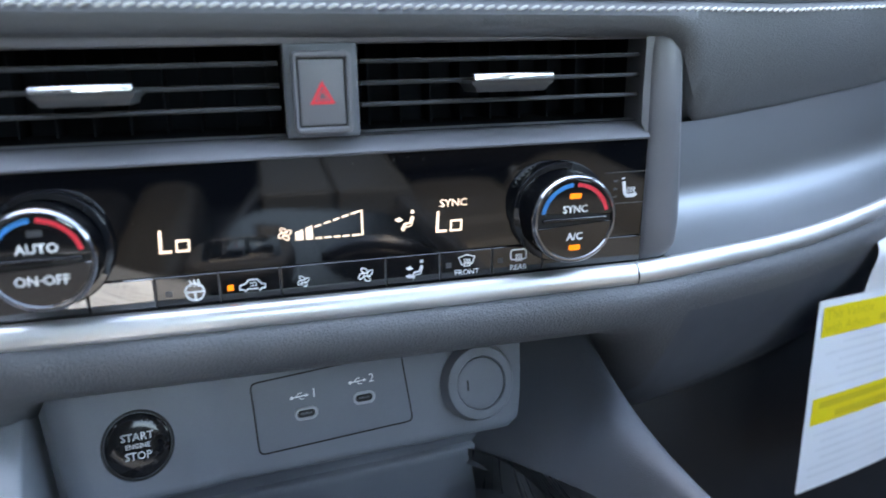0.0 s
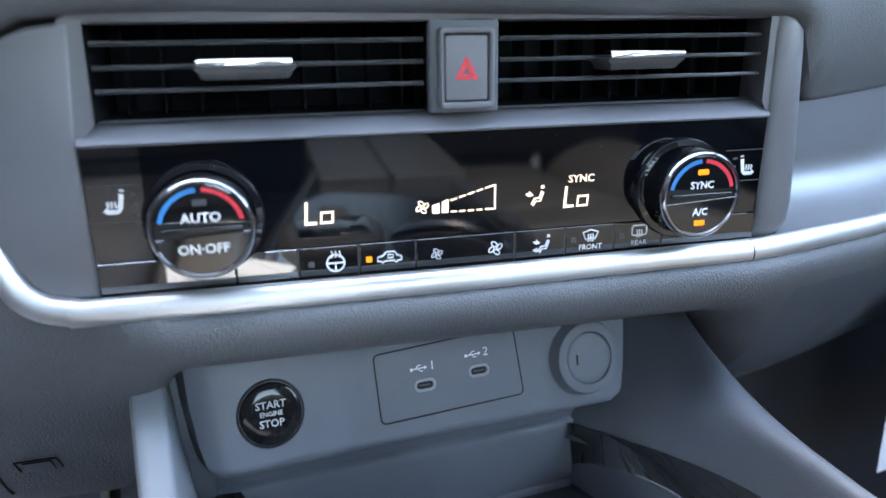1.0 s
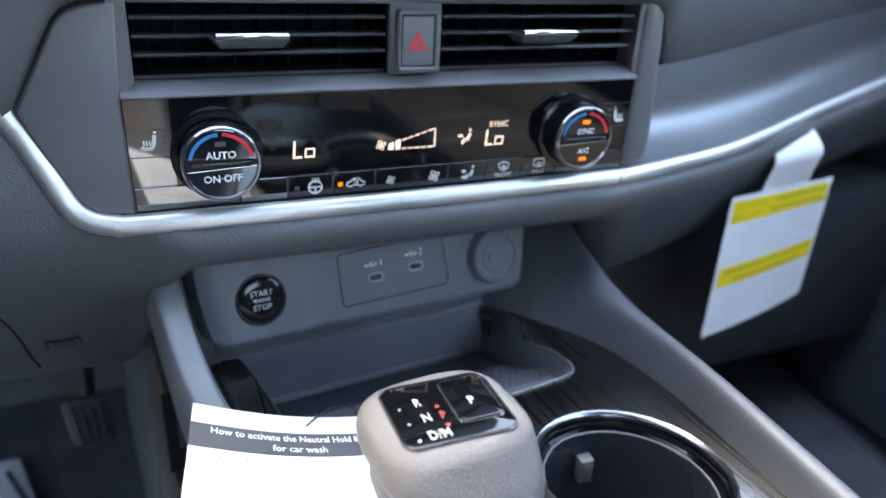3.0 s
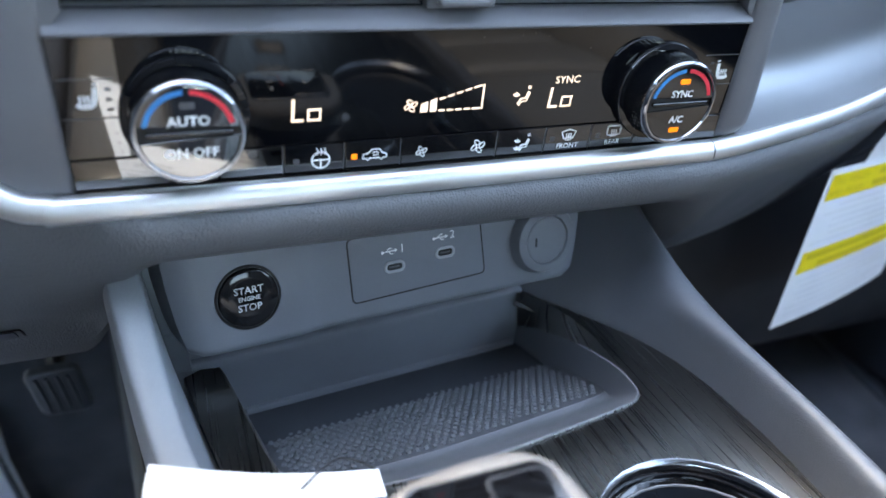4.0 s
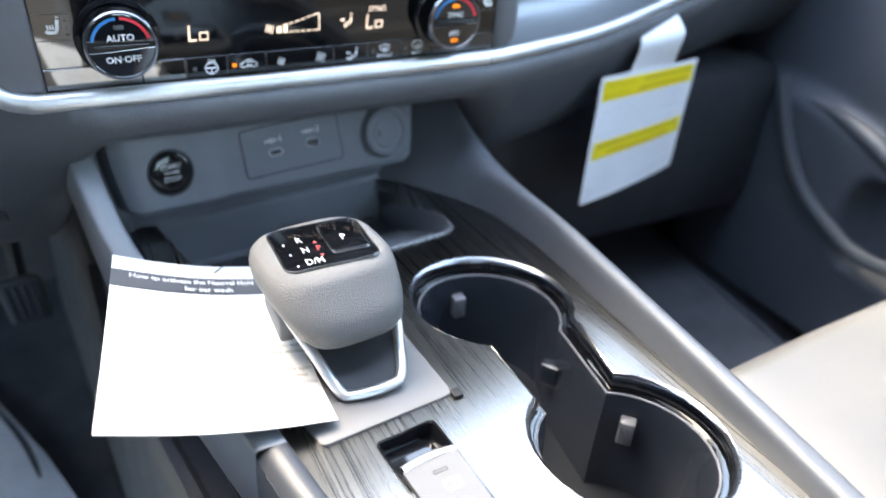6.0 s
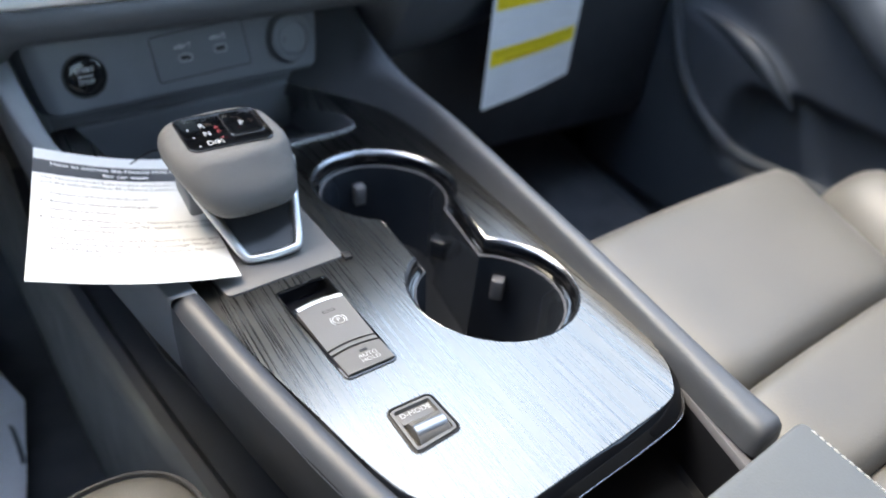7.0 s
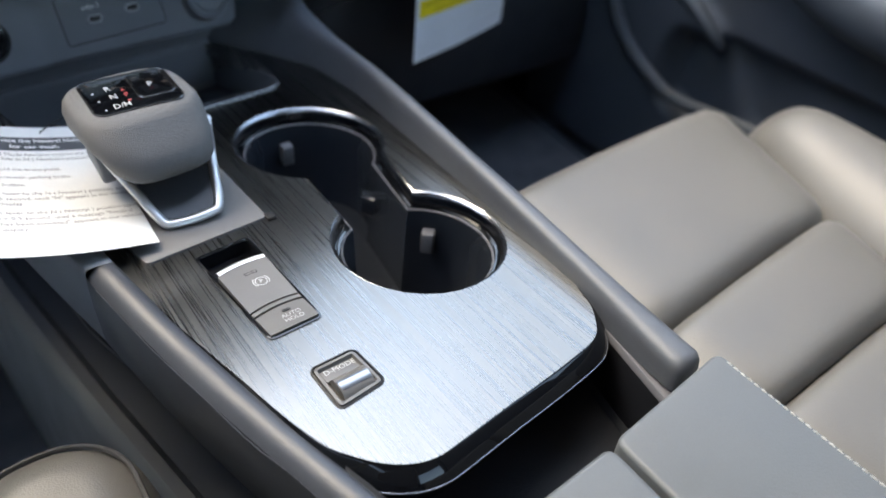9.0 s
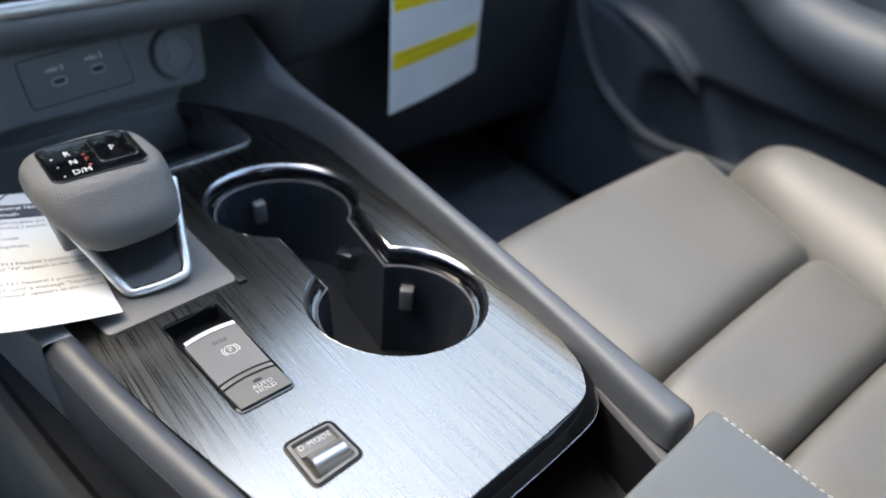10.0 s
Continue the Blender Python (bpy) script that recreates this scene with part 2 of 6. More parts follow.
def prism(bm, loop, f, d0, d1, ch=0.0, steps=3, base=False):
    """A loop raised from depth d0 to d1 with a rounded upper edge of radius ch."""
    rings = [[f(u, v, d0) for u, v in loop]]
    if ch:
        for k in range(steps + 1):
            a = math.pi / 2 * k / steps
            lp = inset(loop, ch * (1 - math.cos(a)))
            rings.append([f(u, v, d1 - ch + ch * math.sin(a)) for u, v in lp])
    else:
        rings.append([f(u, v, d1) for u, v in loop])
    return ringface(bm, rings, cap0=base, cap1=True)


def lathe(bm, f, cx, cy, profile, n=48, cap=True):
    """Rings of radius r at depth w round (cx, cy)."""
    rings = [[f(cx + r * math.cos(2 * math.pi * i / n), cy + r * math.sin(2 * math.pi * i / n), w) for i in range(n)] for r, w in profile]
    return ringface(bm, rings, cap1=cap)


def frame_ring(bm, outer, inner, f, d0, d1, ch=0.0):
    """A raised frame between two loops of equal length."""
    o2, i2 = (inset(outer, ch), inset(inner, -ch)) if ch else (outer, inner)
    rings = [[f(u, v, d0) for u, v in outer], [f(u, v, d1 - ch) for u, v in outer], [f(u, v, d1) for u, v in o2],
             [f(u, v, d1) for u, v in i2], [f(u, v, d1 - ch) for u, v in inner], [f(u, v, d0) for u, v in inner]]
    return ringface(bm, rings)


def stroke(bm, pts, width, f, w0, w1, closed=False):
    """A raised line of that width along 2D points."""
    pts = [Vector(p) for p in pts]
    n = len(pts)
    left, right = [], []
    for i in range(n):
        a = pts[i - 1] if (i or closed) else pts[i]
        b = pts[(i + 1) % n] if (i < n - 1 or closed) else pts[i]
        d = b - a
        d = d.normalized() if d.length > 1e-9 else Vector((1, 0))
        k = Vector((-d.y, d.x)) * width / 2
        left.append(pts[i] + k), right.append(pts[i] - k)
    rings = [[f(*p, w0) for p in left], [f(*p, w1) for p in left], [f(*p, w1) for p in right], [f(*p, w0) for p in right]]
    if closed:
        return ringface(bm, rings)
    return ringface(bm, rings, closed=False)


def tube(bm, pts, r, n=8, caps=True, flat=1.0):
    """A round rod along points (radius may be a list)."""
    pts = [Vector(p) for p in pts]
    rings, up = [], Vector((0, 0, 1))
    for i, p in enumerate(pts):
        t = (pts[min(i + 1, len(pts) - 1)] - pts[max(i - 1, 0)]).normalized()
        s = t.cross(up)
        s = s.normalized() if s.length > 1e-3 else Vector((1, 0, 0))
        v = s.cross(t)
        q = r[i] if isinstance(r, (list, tuple)) else r
        rings.append([p + s * q * math.cos(2 * math.pi * k / n) + v * q * flat * math.sin(2 * math.pi * k / n) for k in range(n)])
    return ringface(bm, rings, cap0=caps, cap1=caps)


def curve_pts(pts, n=12):
    """Catmull-Rom through points."""
    pts = [Vector(p) for p in pts]
    out = []
    for i in range(len(pts) - 1):
        p0, p1, p2, p3 = pts[max(i - 1, 0)], pts[i], pts[i + 1], pts[min(i + 2, len(pts) - 1)]
        for k in range(n):
            t = k / n
            out.append(0.5 * ((2 * p1) + (p2 - p0) * t + (2 * p0 - 5 * p1 + 4 * p2 - p3) * t * t + (3 * p1 - p0 - 3 * p2 + p3) * t ** 3))
    out.append(pts[-1])
    return out


def box(bm, x0, x1, y0, y1, z0, z1, r=0.002):
    """A box with rounded edges."""
    g = bmesh.ops.create_cube(bm, size=1)
    for v in g["verts"]:
        v.co = Vector((x0 + (v.co.x + 0.5) * (x1 - x0), y0 + (v.co.y + 0.5) * (y1 - y0), z0 + (v.co.z + 0.5) * (z1 - z0)))
    if r:
        es = list({e for v in g["verts"] for e in v.link_edges})
        bmesh.ops.bevel(bm, geom=es, offset=r, segments=2, profile=0.5, affect="EDGES")
    return bm


def filled(loops, f, drop):
    """A sheet with holes, its edges turned down by drop."""
    bm = bmesh.new()
    edges = []
    for lp in loops:
        vs = [bm.verts.new(f(u, v, 0)) for u, v in lp]
        edges += [bm.edges.new((vs[i], vs[(i + 1) % len(vs)])) for i in range(len(vs))]
    bmesh.ops.triangle_fill(bm, use_beauty=True, use_dissolve=False, edges=edges)
    g = bmesh.ops.extrude_edge_only(bm, edges=[e for e in bm.edges if e.is_boundary])
    for v in g["geom"]:
        if isinstance(v, bmesh.types.BMVert):
            v.co.z -= drop
    return bm


def lettering(text, size, f, u, v, material, parent, align="CENTER", turn=0.0, lift=0.0004, name="lettering", stretch=1.0, bold=0.0):
    """Words in the built-in font as a thin raised mesh, mapped by f(u, v, depth)."""
    cu = bpy.data.curves.new(name, "FONT")
    cu.body, cu.size, cu.align_x, cu.align_y = text, size, align, "CENTER"
    cu.resolution_u = 2
    cu.offset = bold
    tmp = bpy.data.objects.new(name, cu)
    scene.collection.objects.link(tmp)
    dg = bpy.context.evaluated_depsgraph_get()
    me = bpy.data.meshes.new_from_object(tmp.evaluated_get(dg))
    bpy.data.objects.remove(tmp)
    bpy.data.curves.remove(cu)
    c, s = math.cos(radians(turn)), math.sin(radians(turn))
    for q in me.vertices:
        x, y = q.co.x * stretch, q.co.y
        q.co = f(u + x * c - y * s, v + x * s + y * c, lift)
    me.materials.clear()
    me.materials.append(material)
    ob = new(name, me)
    ob.parent = parent
    if parent.type == "EMPTY":
        ob.matrix_parent_inverse = Matrix.Translation(parent.location).inverted()
    return ob


B = bmesh.new


# ---- reference surfaces of the car (metres; x to the right, y ahead, z up) ----
def fp(u, v, w):
    """Climate panel plane, leaning a little over the console; w towards the driver."""
    return Vector((u, 0.364 - w - 0.042 * (min(v, 0.60) - 0.5635), v))


def fh(u, v, w):
    """Reclined face of the lower housing."""
    return Vector((u, 0.385 + 0.10 * u + 0.28 * (v - 0.44), v)) + w * Vector((0.096, -0.958, 0.268))


def zd(x, y):
    return 0.4205 - 0.05 * y - 0.06 * (x - 0.02)


def fd(u, v, w):
    """Console deck plane; w upwards."""
    return Vector((u, v, zd(u, v) + w))


TRIM = [(-0.208, 0.369, 0.594), (-0.2005, 0.3675, 0.580), (-0.190, 0.3645, 0.5555), (-0.181, 0.3615, 0.5363), (-0.171, 0.359, 0.5280), (-0.158, 0.3577, 0.5248),
        (-0.14, 0.3572, 0.5238), (0.03, 0.3567, 0.5233), (0.199, 0.3577, 0.5240)]
TRIM_R = [(0.1995, 0.3577, 0.5240), (0.22, 0.3605, 0.5243), (0.252, 0.368, 0.5242), (0.331, 0.39, 0.524), (0.40, 0.411, 0.5285), (0.473, 0.435, 0.5365), (0.602, 0.470, 0.5525), (0.76, 0.505, 0.575)]


def edge_y(x):
    return interp(x, [(p[0], p[1]) for p in TRIM_R])[0]


def edge_z(x):
    return interp(x, [(p[0], p[2]) for p in TRIM_R])[0]


# ---- car shell: floor, walls below the windows, driver side closed up to the roof, pillars, roof ----
def slab(name, x0, x1, y0, y1, z0, z1, material, label, category="wall", r=0.01):
    ob = part(name, box(B(), x0, x1, y0, y1, z0, z1, r), material)
    return tagged(ob, label, category, kind="structure")


slab("ground", -60, 60, -60, 60, -0.5, -0.45, M_GROUND, "pale concrete ground outside the car", "ground", 0)
slab("floor", -0.84, 0.90, -1.64, 1.02, -0.05, 0.0, M_CARPET, "black carpeted car floor", "floor")
slab("wall_front", -0.80, 0.86, 0.98, 1.02, -0.04, 0.80, M_CARPET, "dark carpeted bulkhead under the dashboard")
slab("wall_rear", -0.80, 0.86, -1.64, -1.6, -0.04, 0.85, M_DOOR, "dark rear wall of the cabin")
# unseen, added without a window to keep light off the driver side
slab("blocker_left", -0.84, -0.80, -1.6, 0.42, -0.04, 1.28, M_DOOR, "added full-height driver side that blocks window light")
# open from y 0.42 to 0.61 so side light reaches the floor paper
slab("wall_cowl", -0.84, -0.80, 0.61, 1.0, -0.04, 0.78, M_DOOR, "dark side wall at the front of the driver footwell")
slab("wall_right", 0.86, 0.90, -1.6, 1.0, -0.04, 0.78, M_DOOR, "dark passenger side wall below the window")
roof = filled([[(-0.72, -1.6), (0.78, -1.6), (0.78, 0.02), (-0.72, 0.02)]], lambda u, v, w: Vector((u, v, 1.30)), 0.03)
tagged(part("ceiling", roof, M_LINER), "plain grey cloth headliner over the cabin", "ceiling", kind="structure")
for side, x in (("left", -0.80), ("right", 0.86)):
    inward = 0.06 if x < 0 else -0.06
    for k, (ya, yb) in enumerate((((0.98, 0.79), (0.04, 1.28)), ((-0.46, 0.79), (-0.50, 1.28)), ((-1.5, 0.79), (-1.3, 1.28)))):
        bm = tube(B(), [(x, ya[0], ya[1]), (x + inward * 0.6, (ya[0] + yb[0]) / 2, (ya[1] + yb[1]) / 2 + 0.01), (x + inward, yb[0], yb[1])], 0.035, 10)
        tagged(part("trim", bm, M_LINER), "grey cloth covered roof pillar", "pillar", kind="structure")

# ---- dashboard ----
dash = thing("dashboard", (0.03, 0.40, 0.5), "grey leather dashboard with white double stitching", "dashboard")


def pad_y(x):
    return 0.352 if x < 0.2 else 0.352 + (edge_y(x) - 0.003 - 0.352) * smooth(0.2, 0.26, x)


def pad_dz(x):
    return -0.014 * (x + 0.01) if x < 0.2 else -0.003 + 0.03 * max(x - 0.3, 0)


def pad_ring(x):
    s = smooth(0.21, 0.25, x)
    lip = 0.655 + (0.605 + 0.06 * max(x - 0.25, 0) - 0.655) * s
    if x < -0.10:
        lip = interp(x, [(-0.207, 0.588), (-0.2005, 0.5945), (-0.188, 0.6185), (-0.180, 0.6335), (-0.176, 0.6405), (-0.170, 0.6470), (-0.160, 0.6512), (-0.13, 0.6535), (-0.10, 0.655)])[0]
    y, d = pad_y(x), pad_dz(x)
    a, b = 0.0135 + 0.0095 * s, 0.669
    prof = [(0.05, lip + 0.001), (a, lip), (a * (0.45 + 0.25 * s), lip + (b - lip) * 0.12), (0.0012 + 0.0075 * s, lip + (b - lip) * 0.42), (0.0022 * s, lip + (b - lip) * 0.75), (0.0015, 0.6685),
            (0.0042, 0.6712), (0.0075, 0.6728), (0.0060, 0.6745), (0.0050, 0.6775), (0.0075, 0.6835), (0.013, 0.6895), (0.024, 0.699), (0.045, 0.712), (0.10, 0.735), (0.25, 0.775), (0.62, 0.79)]
    return [Vector((x, y + p, q + d)) for p, q in prof]


xs = [-0.207, -0.2035, -0.2005, -0.196, -0.192, -0.188, -0.184, -0.180, -0.176, -0.173, -0.170, -0.165, -0.160, -0.15, -0.14, -0.13, -0.115, -0.1, -0.05, 0.0, 0.05, 0.1, 0.15, 0.19, 0.2, 0.205, 0.21, 0.215, 0.22, 0.225, 0.23, 0.235, 0.24, 0.25, 0.27, 0.3, 0.34, 0.38, 0.42, 0.47, 0.52, 0.57, 0.62, 0.7, 0.78, 0.86]
cut = 9
part("upper_pad", ringface(B(), [pad_ring(x)[cut:] for x in xs], closed=False), M_PADTOP, dash, "pale grey leather upper pad")
part("front_pad", ringface(B(), [pad_ring(x)[:cut + 1] for x in xs], closed=False), M_PAD, dash)


def stitch_row(row, k, slant, name, mtl):
    """One seam: short fat stitches laid over the pad, k of the way to the next line of it."""
    bm = B()
    at = lambda x: (lambda r: r[row] * (1 - k) + r[row + 1] * k)(pad_ring(x))
    x = -0.204
    while x < 0.80:
        p = at(x) + Vector((0, -0.0006, -slant))
        q = at(x + 0.0046) + Vector((0, -0.0006, slant))
        m = (p + q) / 2 + Vector((0, -0.0007, 0.0003))
        tube(bm, [p, p * 0.75 + m * 0.25 + Vector((0, -0.0005, 0)), m, q * 0.75 + m * 0.25 + Vector((0, -0.0005, 0)), q], [0.0003, 0.00080, 0.00086, 0.00080, 0.0003], 6)
        x += 0.0057
    return part(name, bm, mtl, dash, "row of white stitches", kind="stuff")


stitch_row(5, 0.0, 0.0008, "lower_stitching", M_THREAD)
stitch_row(9, 0.45, -0.0003, "upper_stitching", M_THREAD)

def trim_ring(i, pts, half, depth):
    p = pts[i]
    t = (pts[min(i + 1, len(pts) - 1)] - pts[max(i - 1, 0)]).normalized()
    n = Vector((0, -1, 0.25)).normalized()
    s = n.cross(t).normalized()
    n = t.cross(s).normalized()
    if n.y > 0:
        n = -n
    sec = [(-1, -0.004), (-1, 0.0), (-0.86, depth * 0.55), (-0.5, depth * 0.92), (0, depth), (0.5, depth * 0.92), (0.86, depth * 0.55), (1, 0.0), (1, -0.004)]
    return [p + s * half * a + n * b for a, b in sec]


for name, line in (("centre_trim", TRIM), ("passenger_trim", TRIM_R)):
    pts = [p + Vector((0, 0, 0.0004)) for p in curve_pts(line, 10)]
    halves = [0.0064 + 0.0008 * smooth(0.55, 0.594, p.z) * (name == "centre_trim") for p in pts]
    part(name, ringface(B(), [trim_ring(i, pts, halves[i], 0.0042) for i in range(len(pts))], closed=False), M_SATIN, dash, "satin chrome trim strip")

# concave silver insert above the passenger's trim strip
rings = []
for x in [0.222, 0.235, 0.25, 0.28, 0.32, 0.37, 0.42, 0.48, 0.55, 0.62, 0.7, 0.78, 0.86]:
    y, z = edge_y(x), edge_z(x) + 0.005
    zt = 0.606 + 0.06 * max(x - 0.25, 0) + pad_dz(x)
    h = zt - z
    rings.append([Vector((x, y + a, z + h * b)) for a, b in ((-0.001, 0), (0.013, 0.05), (0.027, 0.13), (0.038, 0.24), (0.0435, 0.36), (0.0430, 0.48), (0.0380, 0.63), (0.0290, 0.80), (0.0200, 0.94), (0.0150, 1.03))])
part("passenger_insert", ringface(B(), rings, closed=False), M_SILVER, dash, "concave silver insert panel")


# grained lower dash: bolster under the trim, knee panel on the driver's side, glovebox side
def low_ring(x):
    knee = [(0.372, 0.592), (0.368, 0.575), (0.364, 0.552), (0.361, 0.53), (0.3625, 0.508), (0.372, 0.483), (0.395, 0.452), (0.422, 0.424), (0.4385, 0.404), (0.4445, 0.384), (0.452, 0.372), (0.475, 0.366), (0.56, 0.366)]
    roll = [(0.359, 0.5205), (0.3555, 0.5190), (0.3520, 0.5158), (0.3500, 0.511), (0.3508, 0.505), (0.353, 0.499), (0.357, 0.4935), (0.3635, 0.4885), (0.372, 0.4845), (0.382, 0.482), (0.394, 0.4805), (0.41, 0.480), (0.45, 0.480)]
    glove = [(0.359, 0.5205), (0.355, 0.5183), (0.3525, 0.5145), (0.3510, 0.509), (0.3535, 0.502), (0.3575, 0.494), (0.363, 0.484), (0.371, 0.47), (0.38, 0.455), (0.392, 0.435), (0.41, 0.41), (0.44, 0.385), (0.52, 0.37)]
    a, g = smooth(-0.172, -0.112, x), smooth(0.185, 0.26, x)
    top = interp(x, [(p[0], p[2]) for p in TRIM])[0] if x < 0.199 else edge_z(x)
    oy = (edge_y(x) - 0.3577) if x > 0.199 else 0.0
    oz = (edge_z(x) - 0.5240) if x > 0.199 else 0.0
    out = []
    for k, r, q in zip(knee, roll, glove):
        y = k[0] + (r[0] - k[0]) * a
        z = k[1] + (r[1] - k[1]) * a
        y, z = y + (q[0] - y) * g + oy, z + (q[1] - z) * g + oz
        out.append(Vector((x, y, min(z, top - 0.003))))
    return out


xs = [-0.80, -0.6, -0.45, -0.35, -0.28, -0.24, -0.215, -0.208, -0.2, -0.193, -0.186, -0.18, -0.175, -0.17, -0.165, -0.16, -0.155, -0.15, -0.145, -0.14, -0.135, -0.13, -0.125, -0.12, -0.115, -0.11, -0.1, -0.08,
      -0.04, 0.0, 0.05, 0.1, 0.15, 0.185, 0.2, 0.21, 0.22, 0.23, 0.24, 0.25, 0.26, 0.28, 0.31, 0.35, 0.4, 0.45, 0.5, 0.55, 0.62, 0.7, 0.78, 0.86]
part("lower_pad", ringface(B(), [low_ring(x) for x in xs if x < 0.245], closed=False), M_BOLSTER, dash, "grained dark grey lower pad")
part("passenger_roll", ringface(B(), [low_ring(x)[:6] for x in xs if x > 0.235], closed=False), M_BOLSTER, dash, "grained roll under the trim strip")
part("glovebox_front", ringface(B(), [low_ring(x)[5:] for x in xs if x > 0.235], closed=False), M_GLOVE, dash, "dark smooth glovebox front")

# panel joints of the knee panel, its small cover, and the joint below the passenger's strip
bm = B()
tube(bm, curve_pts([(-0.36, 0.3690, 0.491), (-0.29, 0.3715, 0.4845), (-0.2564, 0.3751, 0.4789), (-0.2465, 0.3804, 0.4717), (-0.2387, 0.3883, 0.461), (-0.2352, 0.4004, 0.4464), (-0.2345, 0.4289, 0.4156), (-0.2325, 0.4416, 0.3938), (-0.2290, 0.4446, 0.384)], 6), 0.0011, 6)
part("knee_panel_joint", bm, M_LINE, dash, "dark panel joint")
bm = B()
fk = lambda u, v, w: Vector((u, 0.4375 - (v - 0.404) * 0.85 - w, v))
frame_ring(bm, rr(0.0235, 0.0160, 0.001, 2, -0.2095, 0.4045), rr(0.0217, 0.0142, 0.001, 2, -0.2095, 0.4045), fk, 0.0, 0.0012)
part("cover_frame", bm, M_LINE, dash, "small dark cover outline")
part("cover", prism(B(), rr(0.0155, 0.0110, 0.001, 2, -0.2095, 0.4045), fk, 0.0, 0.0016, 0.0003), M_LOWER, dash, "small dark cover")
bm = B()
tube(bm, curve_pts([(0.2005, 0.3565, 0.5165), (0.24, 0.3625, 0.5145), (0.275, 0.373, 0.511), (0.292, 0.379, 0.505), (0.295, 0.384, 0.492)], 6), 0.0007, 6)
part("lower_joint", bm, M_LINE, dash, "thin panel joint")

# driver's side of the dash beyond the pad, column cover, stalk and wheel
part("cluster_cowl", box(B(), -0.80, -0.209, 0.392, 0.985, 0.588, 0.745, 0.02), M_PAD, dash)
wheel = thing("steering_wheel", (-0.345, 0.1, 0.72), "dark leather steering wheel on its column", "steering wheel")
mw = pose(-0.352, 0.105, 0.775, 68, 0, 0)
rim = [mw @ Vector((0.185 * math.cos(2 * math.pi * i / 64), 0.185 * math.sin(2 * math.pi * i / 64), 0)) for i in range(65)]
part("rim", tube(B(), rim, 0.0155, 12, caps=False), M_RAIL, wheel)
hub = B()
lathe(hub, lambda u, v, w: mw @ Vector((u, v, w)), 0, 0, [(0.001, -0.05), (0.06, -0.05), (0.075, -0.02), (0.07, 0.0), (0.03, 0.008)], 32)
part("hub", hub, M_PLASTIC, wheel)
for a in (-12, 192, 270):
    c, s = math.cos(radians(a)), math.sin(radians(a))
    part("spoke", tube(B(), [mw @ Vector((c * r, s * r, -0.012 + 0.01 * (r > 0.1))) for r in (0.05, 0.1, 0.15, 0.183)], [0.022, 0.018, 0.014, 0.012], 8, flat=0.5), M_SATIN if a != 270 else M_PLASTIC, wheel)
part("column_cover", tube(B(), [(-0.352, 0.13, 0.755), (-0.352, 0.25, 0.71), (-0.352, 0.43, 0.645)], [0.045, 0.055, 0.06], 16), M_PLASTIC, wheel)
part("wiper_stalk", tube(B(), [(-0.31, 0.19, 0.720), (-0.25, 0.155, 0.714), (-0.20, 0.128, 0.707), (-0.160, 0.108, 0.702), (-0.153, 0.104, 0.701)], [0.008, 0.0085, 0.011, 0.0125, 0.006], 10), M_SILVER, wheel, "pale grey wiper stalk")

# ---- centre stack bezel ----
bezel = thing("centre_stack", (0.03, 0.36, 0.55), "satin grey centre stack round vents and climate panel", "dashboard panel")
wing = [(-0.1425, 0.6525), (-0.160, 0.6505), (-0.170, 0.6465), (-0.1755, 0.640), (-0.2005, 0.5945), (-0.1945, 0.579), (-0.184, 0.5555), (-0.175, 0.5385), (-0.1665, 0.5305), (-0.1465, 0.5285), (-0.1465, 0.6)]
part("left_wing", prism(B(), wing, lambda u, v, w: Vector((u, 0.382 - w - 0.03 * max(-0.146 - u, 0), v)), 0.0, 0.0185, 0.0025), M_BEZEL, bezel)
rings = []
col = [(0.2055, 0.374), (0.2055, 0.3632), (0.2068, 0.3615), (0.2115, 0.3600), (0.2175, 0.3597), (0.2225, 0.3612), (0.2260, 0.365), (0.2280, 0.371), (0.2290, 0.380), (0.2290, 0.40)]
for z, dx, dy in ((0.6585, -0.005, 0.010), (0.656, -0.0035, 0.004), (0.652, -0.0022, 0.0015), (0.645, -0.0012, 0.0003), (0.62, 0.0, 0.0), (0.58, 0.0018, 0.0), (0.55, 0.0028, 0.0), (0.539, 0.0022, 0.0005), (0.534, 0.0, 0.002), (0.5300, -0.003, 0.005), (0.5275, -0.007, 0.009)):
    rings.append([Vector((x + dx * smooth(0.206, 0.22, x), y + dy, z)) for x, y in col])
part("right_column", ringface(B(), rings, closed=False), M_BEZEL, bezel)
part("top_strip", box(B(), -0.146, 0.207, 0.364, 0.40, 0.6515, 0.6585, 0.0025), M_BEZEL, bezel)
# sloping shelf between the vents and the panel
rings = [[Vector((x, y, z)) for y, z in ((0.375, 0.5985), (0.3615, 0.5992), (0.3608, 0.6003), (0.3616, 0.6018), (0.374, 0.6090), (0.380, 0.6092))] for x in (-0.1465, 0.2056)]
part("shelf", ringface(B(), rings, closed=False), M_BEZEL, bezel)
part("left_jamb", prism(B(), [(-0.1465, 0.601), (-0.1392, 0.609), (-0.1388, 0.6525), (-0.1465, 0.6525)][::-1], lambda u, v, w: Vector((u, 0.385 - w, v)), 0, 0.0208, 0.001), M_BEZEL, bezel)
part("right_jamb", prism(B(), [(0.2055, 0.601), (0.2022, 0.608), (0.2028, 0.6525), (0.2065, 0.6525)], lambda u, v, w: Vector((u, 0.385 - w, v)), 0, 0.0218, 0.001), M_BEZEL, bezel)


